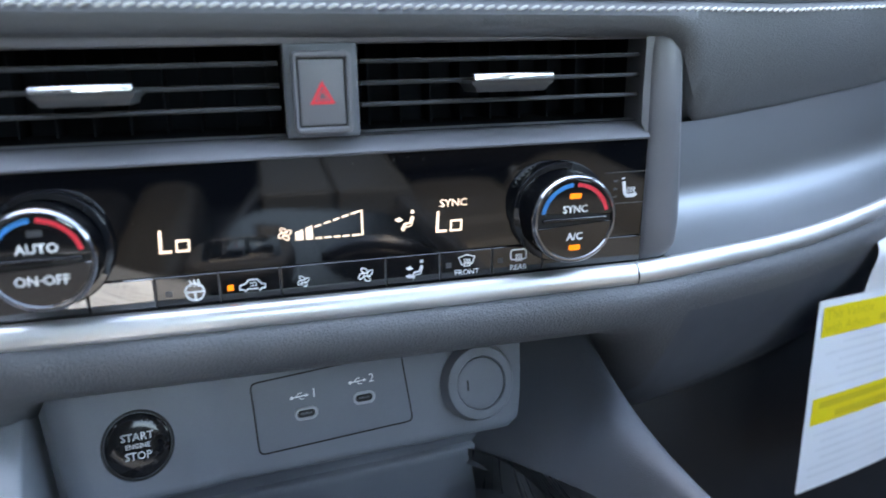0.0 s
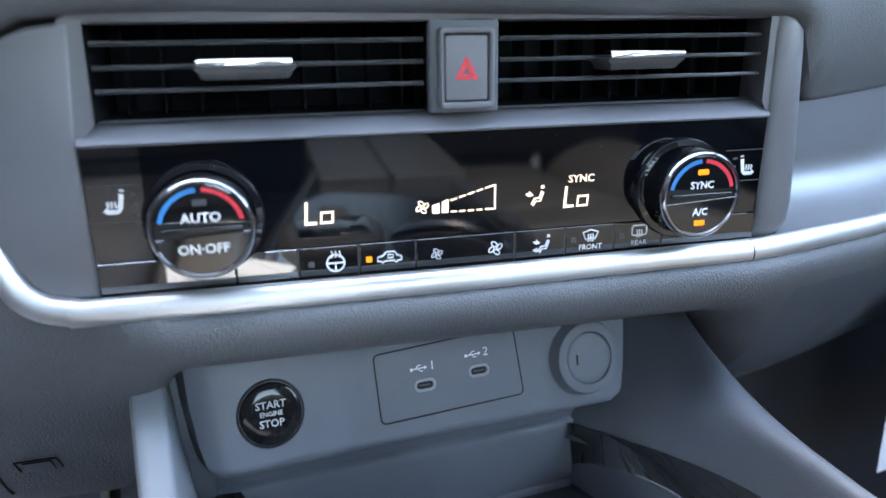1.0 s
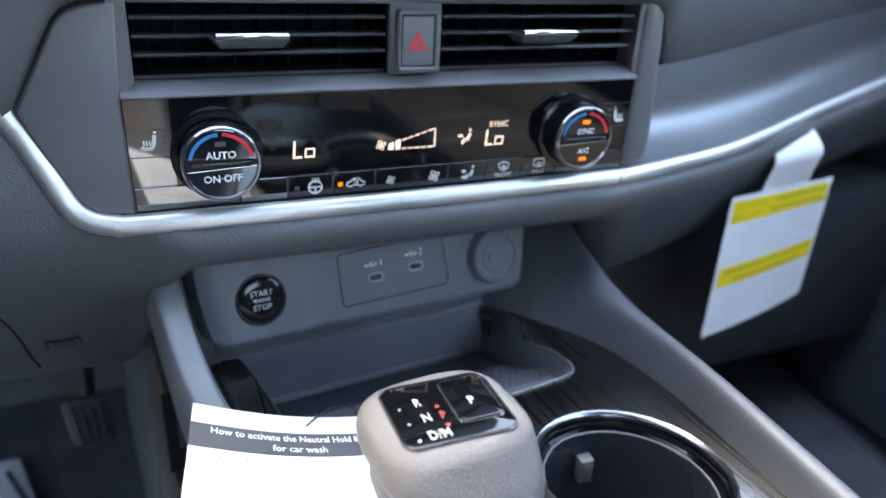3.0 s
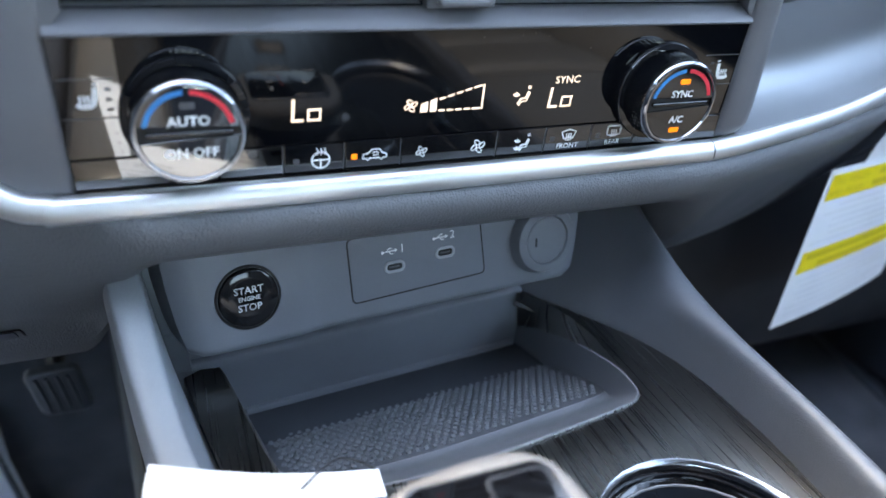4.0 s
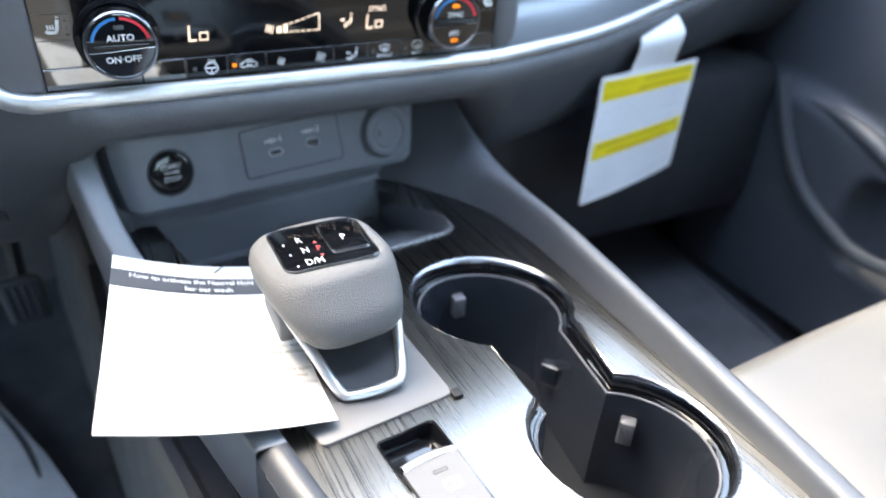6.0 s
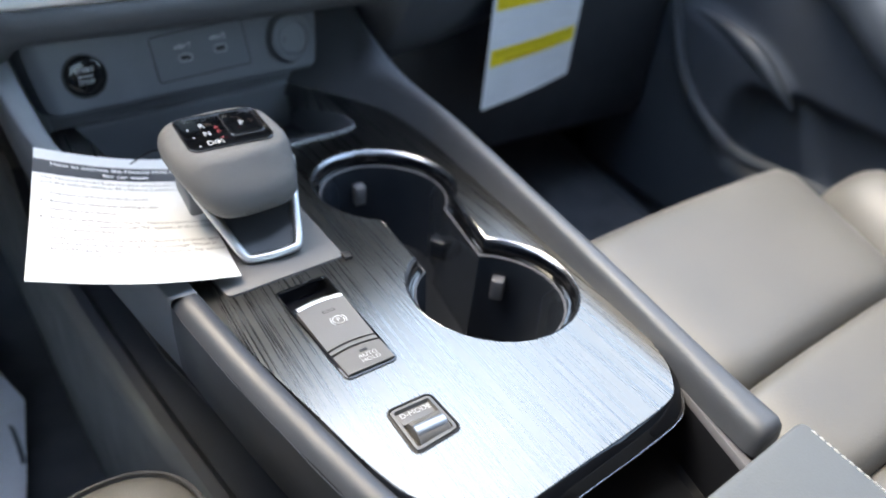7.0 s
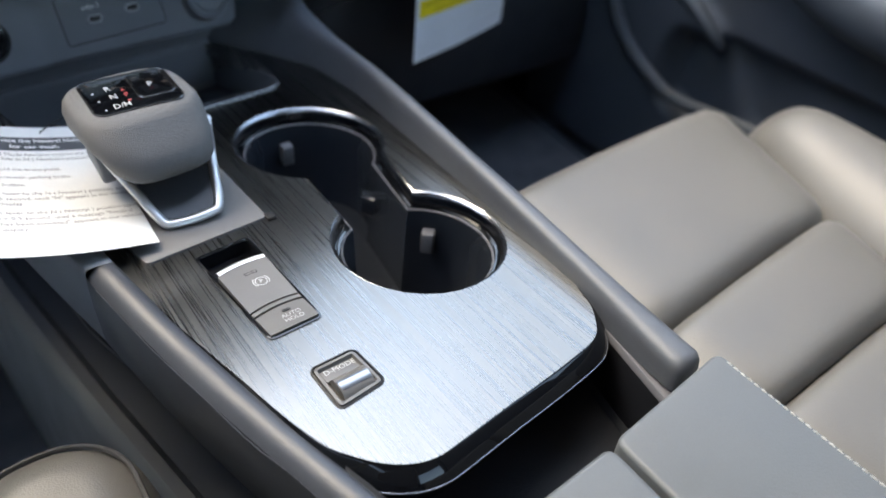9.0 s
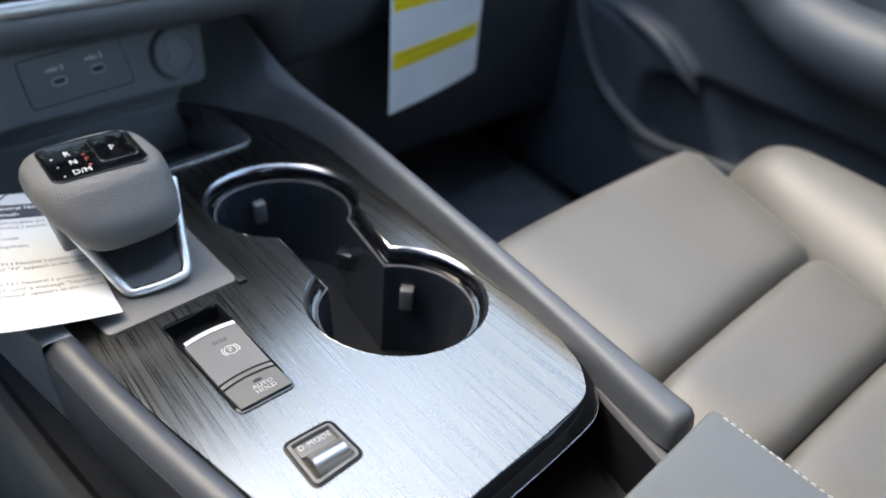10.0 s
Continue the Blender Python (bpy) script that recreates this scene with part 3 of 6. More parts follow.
# ---- air vents ----
def air_vent(x0, x1, tab, label):
    v = thing("air_vent", ((x0 + x1) / 2, 0.38, 0.62), label, "air vent", "dashboard air vents")
    bm = B()
    z0, z1 = 0.6085, 0.6525
    vs = [bm.verts.new(p) for p in ((x0, 0.37, z0), (x1, 0.37, z0), (x1, 0.37, z1), (x0, 0.37, z1), (x0, 0.43, z0), (x1, 0.43, z0), (x1, 0.43, z1), (x0, 0.43, z1))]
    for f in ((0, 1, 5, 4), (1, 2, 6, 5), (2, 3, 7, 6), (3, 0, 4, 7), (4, 5, 6, 7)):
        bm.faces.new([vs[i] for i in f])
    part("duct", bm, M_VOID, v)
    for z in (0.6428, 0.6325, 0.6222):
        bm = B()
        sec = [(0.3675, z + 0.0003), (0.3680, z + 0.0013), (0.3695, z + 0.0016), (0.384, z + 0.0004), (0.384, z - 0.0008), (0.3685, z - 0.0006)]
        ringface(bm, [[Vector((x, a, b)) for a, b in sec] for x in (x0 + 0.002, x1 - 0.002)], cap0=True, cap1=True)
        part("slat", bm, M_SLAT, v)
    k = 9
    for i in range(k):
        x = x0 + (x1 - x0) * (i + 0.6) / k
        part("vane", box(B(), x - 0.0006, x + 0.0006, 0.400, 0.420, z0 + 0.001, z1 - 0.001, 0.0003), M_VOID, v)
    a, b = tab
    zc = 0.6338
    bm = B()
    sec = [(0.3535, zc - 0.0008), (0.3535, zc + 0.0014), (0.3545, zc + 0.0026), (0.3660, zc + 0.0026), (0.3660, zc - 0.0008)]
    ringface(bm, [[Vector((x, p, q)) for p, q in sec] for x in (a, b)], cap0=True, cap1=True)
    bmesh.ops.bevel(bm, geom=bm.edges[:], offset=0.0003, segments=1, affect="EDGES")
    t = part("tab", bm, M_CHROME, v, "bright chrome adjuster tab")
    bm = B()
    rings = [[Vector((a - 0.0006 + s, 0.3555 + d, zc + h)), Vector((b + 0.0006 - s, 0.3555 + d, zc + h)), Vector((b + 0.0030 - s, 0.373, zc + h)), Vector((a - 0.0030 + s, 0.373, zc + h))]
             for s, d, h in ((0, 0, -0.0008), (0, 0.0, -0.0022), (0.002, 0.001, -0.0040), (0.0032, 0.0035, -0.0066), (0.004, 0.006, -0.0068))]
    ringface(bm, rings, cap0=True, cap1=True)
    part("tab_body", bm, M_SLAT, t)
    return v


air_vent(-0.1388, 0.0140, (-0.0925, -0.0512), "black air vent with three slats and chrome tab beside hazard button")
air_vent(0.0490, 0.2028, (0.1045, 0.1458), "black air vent with three slats and chrome tab beside bezel column")

# ---- hazard button ----
hz = thing("hazard_button", (0.0315, 0.362, 0.63), "grey hazard warning button with red triangle", "button")
bm = B()
prism(bm, rr(0.0352, 0.0445, 0.0015, 3, 0.0316, 0.6303), lambda u, v, w: Vector((u, 0.40 - w, v)), 0, 0.0352, 0.0012)
part("mount", bm, M_PLASTIC, hz)
part("surround", frame_ring(B(), rr(0.0275, 0.0385, 0.0028, 4, 0.0315, 0.6296), rr(0.0228, 0.0322, 0.0008, 4, 0.0312, 0.6296), fp, -0.002, 0.0042, 0.0008), M_BEZEL, hz)
part("gap", prism(B(), rr(0.0235, 0.0330, 0.001, 3, 0.0312, 0.6296), fp, -0.002, 0.0012), M_LINE, hz)
part("button", prism(B(), rr(0.0212, 0.0304, 0.0008, 3, 0.0312, 0.6296), fp, 0.0, 0.0032, 0.0004), M_BEZEL, hz)
tri = [(0.0253, 0.6243), (0.0371, 0.6243), (0.0312, 0.6352)]
bm = B()
frame_ring(bm, tri, inset(tri, 0.0013), fp, 0.003, 0.0036)
frame_ring(bm, inset(tri, 0.0018), inset(tri, 0.0024), fp, 0.003, 0.0036)
part("triangle", bm, M_RED, hz, "red double triangle")

# ---- climate panel ----
panel = thing("climate_panel", (0.03, 0.364, 0.528), "piano black climate control panel with two dials", "control panel")
PX0, PX1, PZ0, PZ1 = -0.1462, 0.2053, 0.5285, 0.5992
part("body", box(B(), PX0, PX1, 0.3665, 0.40, PZ0, PZ1, 0.0), M_LINE, panel)
face = part("display_glass", prism(B(), [(-0.1214, PZ0 + 0.0168), (PX1, PZ0 + 0.0168), (PX1, PZ1), (-0.1214, PZ1)], fp, -0.0024, 0.0), M_DISPLAY, panel, "gloss black display glass")
part("seat_keys", prism(B(), [(PX0, PZ0 + 0.0168), (-0.1215, PZ0 + 0.0168), (-0.1215, PZ1), (PX0, PZ1)], fp, -0.0024, 0.0), M_PANEL, panel, "gloss black seat heater keys")
cells = [(-0.1462, -0.0846), (-0.0842, -0.0546), (-0.0542, -0.0246), (-0.0242, 0.0048), (0.0052, 0.0586), (0.0590, 0.0876), (0.0880, 0.1166), (0.1170, 0.1456), (0.1460, 0.2053)]
buttons = []
for a, b in cells:
    # only the left keys get the stronger gloss, where the card is reflected
    cell = part("button", prism(B(), rr(b - a, 0.0162, 0.0004, 2, (a + b) / 2, PZ0 + 0.0082), fp, -0.002, 0.0008, 0.0006), M_PANEL if b < -0.05 else M_BUTTON, panel, sharp=8)
    buttons.append(cell)
    if a > -0.1:
        part("edge", prism(B(), [(b - 0.0003, PZ0 + 0.001), (b + 0.0002, PZ0 + 0.001), (b + 0.0002, PZ0 + 0.0155), (b - 0.0003, PZ0 + 0.0155)], fp, -0.001, 0.0009), M_EDGE, cell)
for x0, x1 in ((-0.1462, -0.1235), (0.1815, 0.2053)):
    for z in (0.5815, 0.564):
        bm = B()
        prism(bm, rr(x1 - x0, 0.0005, 0.0002, 1, (x0 + x1) / 2, z), fp, -0.001, 0.00025)
        part("key_joint", bm, M_EDGE, panel)
bm = B()
prism(bm, rr(0.168, 0.024, 0.001, 2, 0.037, 0.5625), fp, -0.001, 0.00012)
part("display_field", bm, mat("display field", (0.0035, 0.0042, 0.0055), 0.05, ior=1.5, var=0.05), panel, "slightly paler display field")


def seg_lo(x, z, h, parent):
    """The word Lo in display segments."""
    bm = B()
    f = lambda u, v, w: fp(u + 0.06 * (v - z), v, w)
    stroke(bm, [(x, z + h), (x, z)], h * 0.13, f, 0, 0.0003)
    stroke(bm, [(x - h * 0.065, z), (x + h * 0.48, z)], h * 0.13, f, 0, 0.0003)
    a, b = x + h * 0.68, x + h * 1.2
    stroke(bm, [(a, z), (b, z), (b, z + h * 0.48), (a, z + h * 0.48)], h * 0.13, f, 0, 0.0003, closed=True)
    return part("lettering", bm, M_LCD, parent, "lit Lo reading", flat=True)


seg_lo(-0.0495, 0.5572, 0.0108, panel)
seg_lo(0.0865, 0.5565, 0.0108, panel)
lettering("SYNC", 0.0056, fp, 0.0955, 0.5712, M_LCD, panel, bold=0.00005, stretch=1.05)


def fan_icon(x, z, r, parent, mtl, f=fp, lift=0.0):
    """Four swept fan blades in outline."""
    bm = B()
    for k in range(4):
        a0 = math.pi / 2 * k + 0.3
        cx, cz = x + 0.56 * r * math.cos(a0), z + 0.56 * r * math.sin(a0)
        tilt = a0 + 0.6
        pts = []
        for i in range(12):
            t = 2 * math.pi * i / 12
            p, q = 0.44 * r * math.cos(t), 0.27 * r * math.sin(t)
            pts.append((cx + p * math.cos(tilt) - q * math.sin(tilt), cz + p * math.sin(tilt) + q * math.cos(tilt)))
        stroke(bm, pts, r * 0.15, f, lift, lift + 0.0003, closed=True)
    return part("fan_symbol", bm, mtl, parent, flat=True)


fan_icon(0.0088, 0.5615, 0.0036, panel, M_LCD)
wedge = part("fan_speed_wedge", stroke(B(), [(0.0474, 0.5578), (0.0474, 0.5711)], 0.0009, fp, 0, 0.0003), M_LCD, panel, "lit fan speed wedge, two bars filled", flat=True)
part("bar", prism(B(), [(0.0140, 0.5578), (0.0178, 0.5578), (0.0178, 0.5633), (0.0140, 0.5620)], fp, 0, 0.0003), M_LCD, wedge)
part("bar", prism(B(), [(0.0191, 0.5578), (0.0225, 0.5578), (0.0225, 0.5650), (0.0191, 0.5637)], fp, 0, 0.0003), M_LCD, wedge)
zt = lambda q: 0.5578 + 0.0036 + (q - 0.0140) * 0.285
for i in range(5):
    a = 0.0236 + i * 0.0046
    e = a + 0.0034 + (0.0011 if i == 4 else 0)
    part("dash_mark", stroke(B(), [(a, 0.5582), (e, 0.5582)], 0.0009, fp, 0, 0.0003), M_LCD, wedge)
    part("dash_mark", stroke(B(), [(a, zt(a)), (e, zt(e))], 0.0009, fp, 0, 0.0003), M_LCD, wedge)


def seated_icon(x, z, s, parent, mtl, arrows, f=fp):
    """Seated outline with an air arrow, drawn as open strokes."""
    bm = B()
    stroke(bm, [(x + 2.9 * s, z + 3.6 * s), (x + 3.7 * s, z + 3.6 * s), (x + 3.7 * s, z + 4.4 * s), (x + 2.9 * s, z + 4.4 * s)], 0.6 * s, f, 0, 0.0003, closed=True)
    stroke(bm, [(x + 3.2 * s, z + 2.4 * s), (x + 2.2 * s, z - 0.2 * s), (x + 0.2 * s, z - 0.4 * s), (x - 0.9 * s, z - 2.6 * s)], 0.75 * s, f, 0, 0.0003)
    stroke(bm, [(x + 3.8 * s, z + 2.0 * s), (x + 2.6 * s, z - 1.4 * s), (x + 0.6 * s, z - 1.5 * s), (x - 0.3 * s, z - 3.2 * s)], 0.45 * s, f, 0, 0.0003)
    for az in arrows:
        prism(bm, [(x - 3.2 * s, z + az * s), (x - 3.2 * s, z + (az + 0.6) * s), (x - 2.0 * s, z + (az + 0.6) * s), (x - 2.0 * s, z + (az + 1.4) * s), (x - 0.2 * s, z + (az - 0.2) * s), (x - 2.0 * s, z + (az - 0.8) * s)][::-1], f, 0, 0.0003)
    return part("airflow_symbol", bm, mtl, parent, flat=True)


seated_icon(0.0690, 0.5625, 0.0014, panel, M_LCD, (1.2,))
LF = lambda u, v, w: fp(u, v, w + 0.0008)
seated_icon(0.0735, 0.5358, 0.0013, buttons[5], M_WHITE, (1.4, -2.0), LF)


def key_marks():
    """Symbols and lamps on the row of keys."""
    bm = B()
    c = (-0.0362, 0.5360)
    stroke(bm, circle(0.0044, 20, *c), 0.0009, LF, 0, 0.0002, closed=True)
    stroke(bm, [(c[0] - 0.004, c[1]), (c[0] + 0.004, c[1])], 0.0009, LF, 0, 0.0002)
    stroke(bm, [(c[0], c[1]), (c[0], c[1] - 0.004)], 0.0009, LF, 0, 0.0002)
    for k in (-1, 0, 1):
        stroke(bm, [(c[0] + k * 0.0019, c[1] + 0.0028), (c[0] + k * 0.0019 + 0.0006, c[1] + 0.0045), (c[0] + k * 0.0019, c[1] + 0.0065)], 0.0007, LF, 0, 0.0002)
    part("wheel_heat_symbol", bm, M_WHITE, buttons[2], flat=True)
    bm = B()
    x, z = -0.0088, 0.5360
    stroke(bm, [(x - 0.0062, z - 0.0012), (x - 0.006, z + 0.001), (x - 0.0035, z + 0.0016), (x - 0.0015, z + 0.0036), (x + 0.0025, z + 0.0036), (x + 0.0042, z + 0.0014), (x + 0.0062, z + 0.0008), (x + 0.0062, z - 0.0012),
                (x + 0.0045, z - 0.0012), (x + 0.0035, z - 0.0024), (x + 0.0025, z - 0.0012), (x - 0.0025, z - 0.0012), (x - 0.0035, z - 0.0024), (x - 0.0045, z - 0.0012)], 0.0008, LF, 0, 0.0002, closed=True)
    stroke(bm, [(x - 0.0012, z + 0.0020), (x + 0.0018, z + 0.0020), (x + 0.0018, z + 0.0004), (x - 0.001, z + 0.0004)], 0.0007, LF, 0, 0.0002)
    part("recirculation_symbol", bm, M_WHITE, buttons[3], flat=True)
    fan_icon(0.0162, 0.5362, 0.0032, buttons[4], M_WHITE, LF)
    fan_icon(0.0480, 0.5366, 0.0042, buttons[4], M_WHITE, LF)
    x, z = 0.1025, 0.5395
    bm = B()
    stroke(bm, [(x - 0.0045, z + 0.0016), (x, z + 0.003), (x + 0.0045, z + 0.0016), (x + 0.0028, z - 0.0024), (x, z - 0.0016), (x - 0.0028, z - 0.0024)], 0.0008, LF, 0, 0.0002, closed=True)
    for k in (-1, 0, 1):
        stroke(bm, [(x + k * 0.0014, z - 0.0038), (x + k * 0.0014 + 0.0004, z - 0.0018), (x + k * 0.0014, z + 0.0006)], 0.0007, LF, 0, 0.0002)
    part("windscreen_symbol", bm, M_WHITE, buttons[6], flat=True)
    lettering("FRONT", 0.0042, LF, x, 0.5327, M_WHITE, buttons[6], bold=0.00005)
    x = 0.1318
    bm = B()
    stroke(bm, rr(0.0088, 0.0056, 0.0012, 2, x, z + 0.0004), 0.0008, LF, 0, 0.0002, closed=True)
    for k in (-1, 0, 1):
        stroke(bm, [(x + k * 0.0014, z - 0.0036), (x + k * 0.0014 + 0.0004, z - 0.0016), (x + k * 0.0014, z + 0.0008)], 0.0007, LF, 0, 0.0002)
    part("rear_window_symbol", bm, M_WHITE, buttons[7], flat=True)
    lettering("REAR", 0.0042, LF, x, 0.5327, M_WHITE, buttons[7], bold=0.00005)
    for x, z, lit, par in ((-0.0482, 0.536, 0, 2), (-0.0193, 0.5363, 1, 3), (0.0925, 0.5373, 0, 6), (0.1215, 0.5373, 0, 7)):
        part("indicator_lamp", prism(B(), rr(0.0030, 0.0030, 0.0003, 1, x, z), LF, -0.0003, 0.0002), M_AMBER if lit else M_EDGE, buttons[par], "lit amber lamp" if lit else "unlit lamp")
    for x, flip in ((-0.1348, 1), (0.1962, -1)):
        bm = B()
        zc = 0.5728 if flip > 0 else 0.5715
        s = 0.00112
        px_ = lambda u, v: (x + flip * u * s, zc + v * s)
        stroke(bm, [px_(3.3, 4.4), px_(2.7, 0.6), px_(2.2, -1.8), px_(1.2, -3.0), px_(-2.6, -3.0), px_(-3.8, -2.0)], 0.0021, fp, 0, 0.0003)
        stroke(bm, [px_(3.6, 6.2), px_(3.5, 5.4)], 0.0018, fp, 0, 0.0003)
        for k in range(3):
            u = -2.6 + 1.5 * k
            stroke(bm, [px_(u, -1.4), px_(u + 0.5, -0.5), px_(u - 0.1, 0.4), px_(u + 0.4, 1.4)], 0.0008, fp, 0, 0.0003)
        part("seat_heat_symbol", bm, M_WHITE, panel, flat=True)
        for k in range(3):
            part("level_lamp", prism(B(), rr(0.0024, 0.0012, 0.0002, 1, x + flip * 0.0085, 0.5768 - 0.0045 * k), fp, 0, 0.0002), M_EDGE, panel)


key_marks()


def dial(cx, cz, words, lamps, label, size, gloss):
    """Rotary dial: collar, knurled barrel, chrome ring, split cap with arcs."""
    fup = lambda u, v, w: Vector((u, 0.364 - w, v))
    collar = part("dial", lathe(B(), fup, cx, cz, [(0.0275, -0.001), (0.0275, 0.0030), (0.0268, 0.0040), (0.0240, 0.0044)], 64, cap=False), M_GLOSS, panel, label)
    bm = B()
    n = 120
    rings = []
    for w, k in ((0.002, 0), (0.006, 1), (0.0165, 1), (0.0175, 0)):
        rings.append([fup(cx + (0.0231 + 0.0004 * k * (i % 2)) * math.cos(2 * math.pi * i / n), cz + (0.0231 + 0.0004 * k * (i % 2)) * math.sin(2 * math.pi * i / n), w) for i in range(n)])
    ringface(bm, rings)
    part("knurled_barrel", bm, M_BUTTON, collar, sharp=20)
    part("chrome_ring", lathe(B(), fup, cx, cz, [(0.0228, 0.0172), (0.0235, 0.0180), (0.0236, 0.0195), (0.0231, 0.0212), (0.0220, 0.0222), (0.0211, 0.0222), (0.0206, 0.0212)], 64, cap=False), mat("dark chrome", (0.26, 0.27, 0.29), 0.12, metal=1.0, var=0.05), collar, "dark chrome ring")
    f = lambda u, v, w: fup(u, v, w + 0.0205)
    for sgn in (1, -1):
        pts = [(cx + 0.0206 * math.cos(radians(a)), cz + sgn * 0.0008 + 0.0206 * sgn * math.sin(radians(a)) * 0.97) for a in range(3, 178, 7)]
        part("cap_key", prism(B(), pts if sgn > 0 else pts[::-1], f, -0.002, 0.0008, 0.0004), gloss, collar, "gloss black key", sharp=8)
    part("divider", prism(B(), rr(0.0355, 0.0020, 0.0006, 2, cx, cz), f, -0.001, 0.0017, 0.0006), M_BUTTON, collar)
    part("cap_base", prism(B(), circle(0.0205, 48, cx, cz), f, -0.002, -0.0002), M_LINE, collar)
    g = lambda u, v, w: fup(u, v, w + 0.0213)
    for a0, a1, mtl, nm in ((168, 94, M_BLUE, "blue_arc"), (86, 12, M_RED, "red_arc")):
        bm = B()
        stroke(bm, [(cx + 0.0180 * math.cos(radians(a0 + (a1 - a0) * i / 14)), cz + 0.0180 * math.sin(radians(a0 + (a1 - a0) * i / 14))) for i in range(15)], 0.0021, g, 0, 0.0002)
        part(nm, bm, mtl, collar, flat=True)
    lettering(words[0], size, g, cx, cz + 0.0052, M_WHITE, collar, lift=0.0002, bold=0.00012)
    lettering(words[1], size, g, cx, cz - 0.0092, M_WHITE, collar, lift=0.0002, bold=0.00012)
    for dz, lit in lamps:
        part("key_lamp", prism(B(), rr(0.0062, 0.0028, 0.0006, 2, cx, cz + dz), g, 0, 0.0003), M_AMBER if lit else M_EDGE, collar, "lit amber lamp" if lit else "unlit lamp")


dial(-0.0962, 0.5635, ("AUTO", "ON\u00b7OFF"), ((0.0122, 0),), "dial with blue and red arcs and auto keys", 0.0062, M_PANEL)
dial(0.1545, 0.5625, ("SYNC", "A/C"), ((0.0122, 1), (-0.0150, 1)), "dial with blue and red arcs and lit sync keys", 0.0054, M_BUTTON)


def round_poly(poly, r, n=4):
    out = []
    m = len(poly)
    for i in range(m):
        p, q, s = Vector(poly[i - 1]), Vector(poly[i]), Vector(poly[(i + 1) % m])
        a, b = q + (p - q).normalized() * r, q + (s - q).normalized() * r
        for k in range(n + 1):
            t = k / n
            out.append(tuple(a * (1 - t) ** 2 + q * 2 * t * (1 - t) + b * t * t))
    return out


# ---- touchscreen foot with its key row ----
ts = thing("touchscreen", (0.025, 0.37, 0.7), "touchscreen with satin silver edge and grey key row", "screen")
fs = lambda u, v, w: Vector((u, 0.372 - w + (v - 0.70) * 0.12, v))
outer = [(-0.136, 0.862), (-0.136, 0.735), (-0.127, 0.716), (-0.108, 0.6985), (-0.098, 0.6945), (0.03, 0.6925), (0.148, 0.6920), (0.160, 0.6955), (0.172, 0.715), (0.180, 0.735), (0.180, 0.862)]
inner = [(-0.131, 0.858), (-0.131, 0.735), (-0.1215, 0.7165), (-0.1055, 0.7015), (-0.0965, 0.6978), (0.03, 0.6960), (0.146, 0.6955), (0.1565, 0.6985), (0.1675, 0.716), (0.175, 0.735), (0.175, 0.858)]
outer, inner = round_poly(outer, 0.005), round_poly(inner, 0.0048)
part("chrome_frame", frame_ring(B(), outer, inner, fs, -0.02, 0.006, 0.0012), M_SILVER, ts, "satin silver frame")
part("screen_body", prism(B(), inner, fs, -0.03, 0.0015), M_PLASTIC, ts)
part("screen_glass", prism(B(), [(-0.1195, 0.7150), (0.1655, 0.7150), (0.174, 0.735), (0.174, 0.858), (-0.130, 0.858), (-0.130, 0.735)], fs, 0, 0.003, 0.0005), M_DISPLAY, ts, "dark screen glass")
lettering("PUSH SOUND", 0.0040, fs, 0.1500, 0.7180, M_MARK, ts, lift=0.0033)
lettering("PUSH", 0.0044, fs, -0.1090, 0.7180, M_MARK, ts, lift=0.0033)
bm = stroke(B(), [(-0.1004 + 0.0016 * math.sin(q * 0.5236), 0.7180 + 0.0016 * math.cos(q * 0.5236)) for q in range(2, 11)], 0.0004, fs, 0.003, 0.0034)
stroke(bm, [(-0.1004, 0.7182), (-0.1004, 0.7202)], 0.0004, fs, 0.003, 0.0034)
part("power_symbol", bm, M_MARK, ts, flat=True)
keys = [(-0.104, -0.0705, ""), (-0.0695, -0.0370, ""), (-0.0360, -0.0020, "AUDIO"), (0.0020, 0.0445, "MENU"), (0.0500, 0.0812, ""), (0.0822, 0.1150, "CAMERA"), (0.1160, 0.1480, "")]
gk = lambda u, v, w: fs(u, v, w + 0.0045)
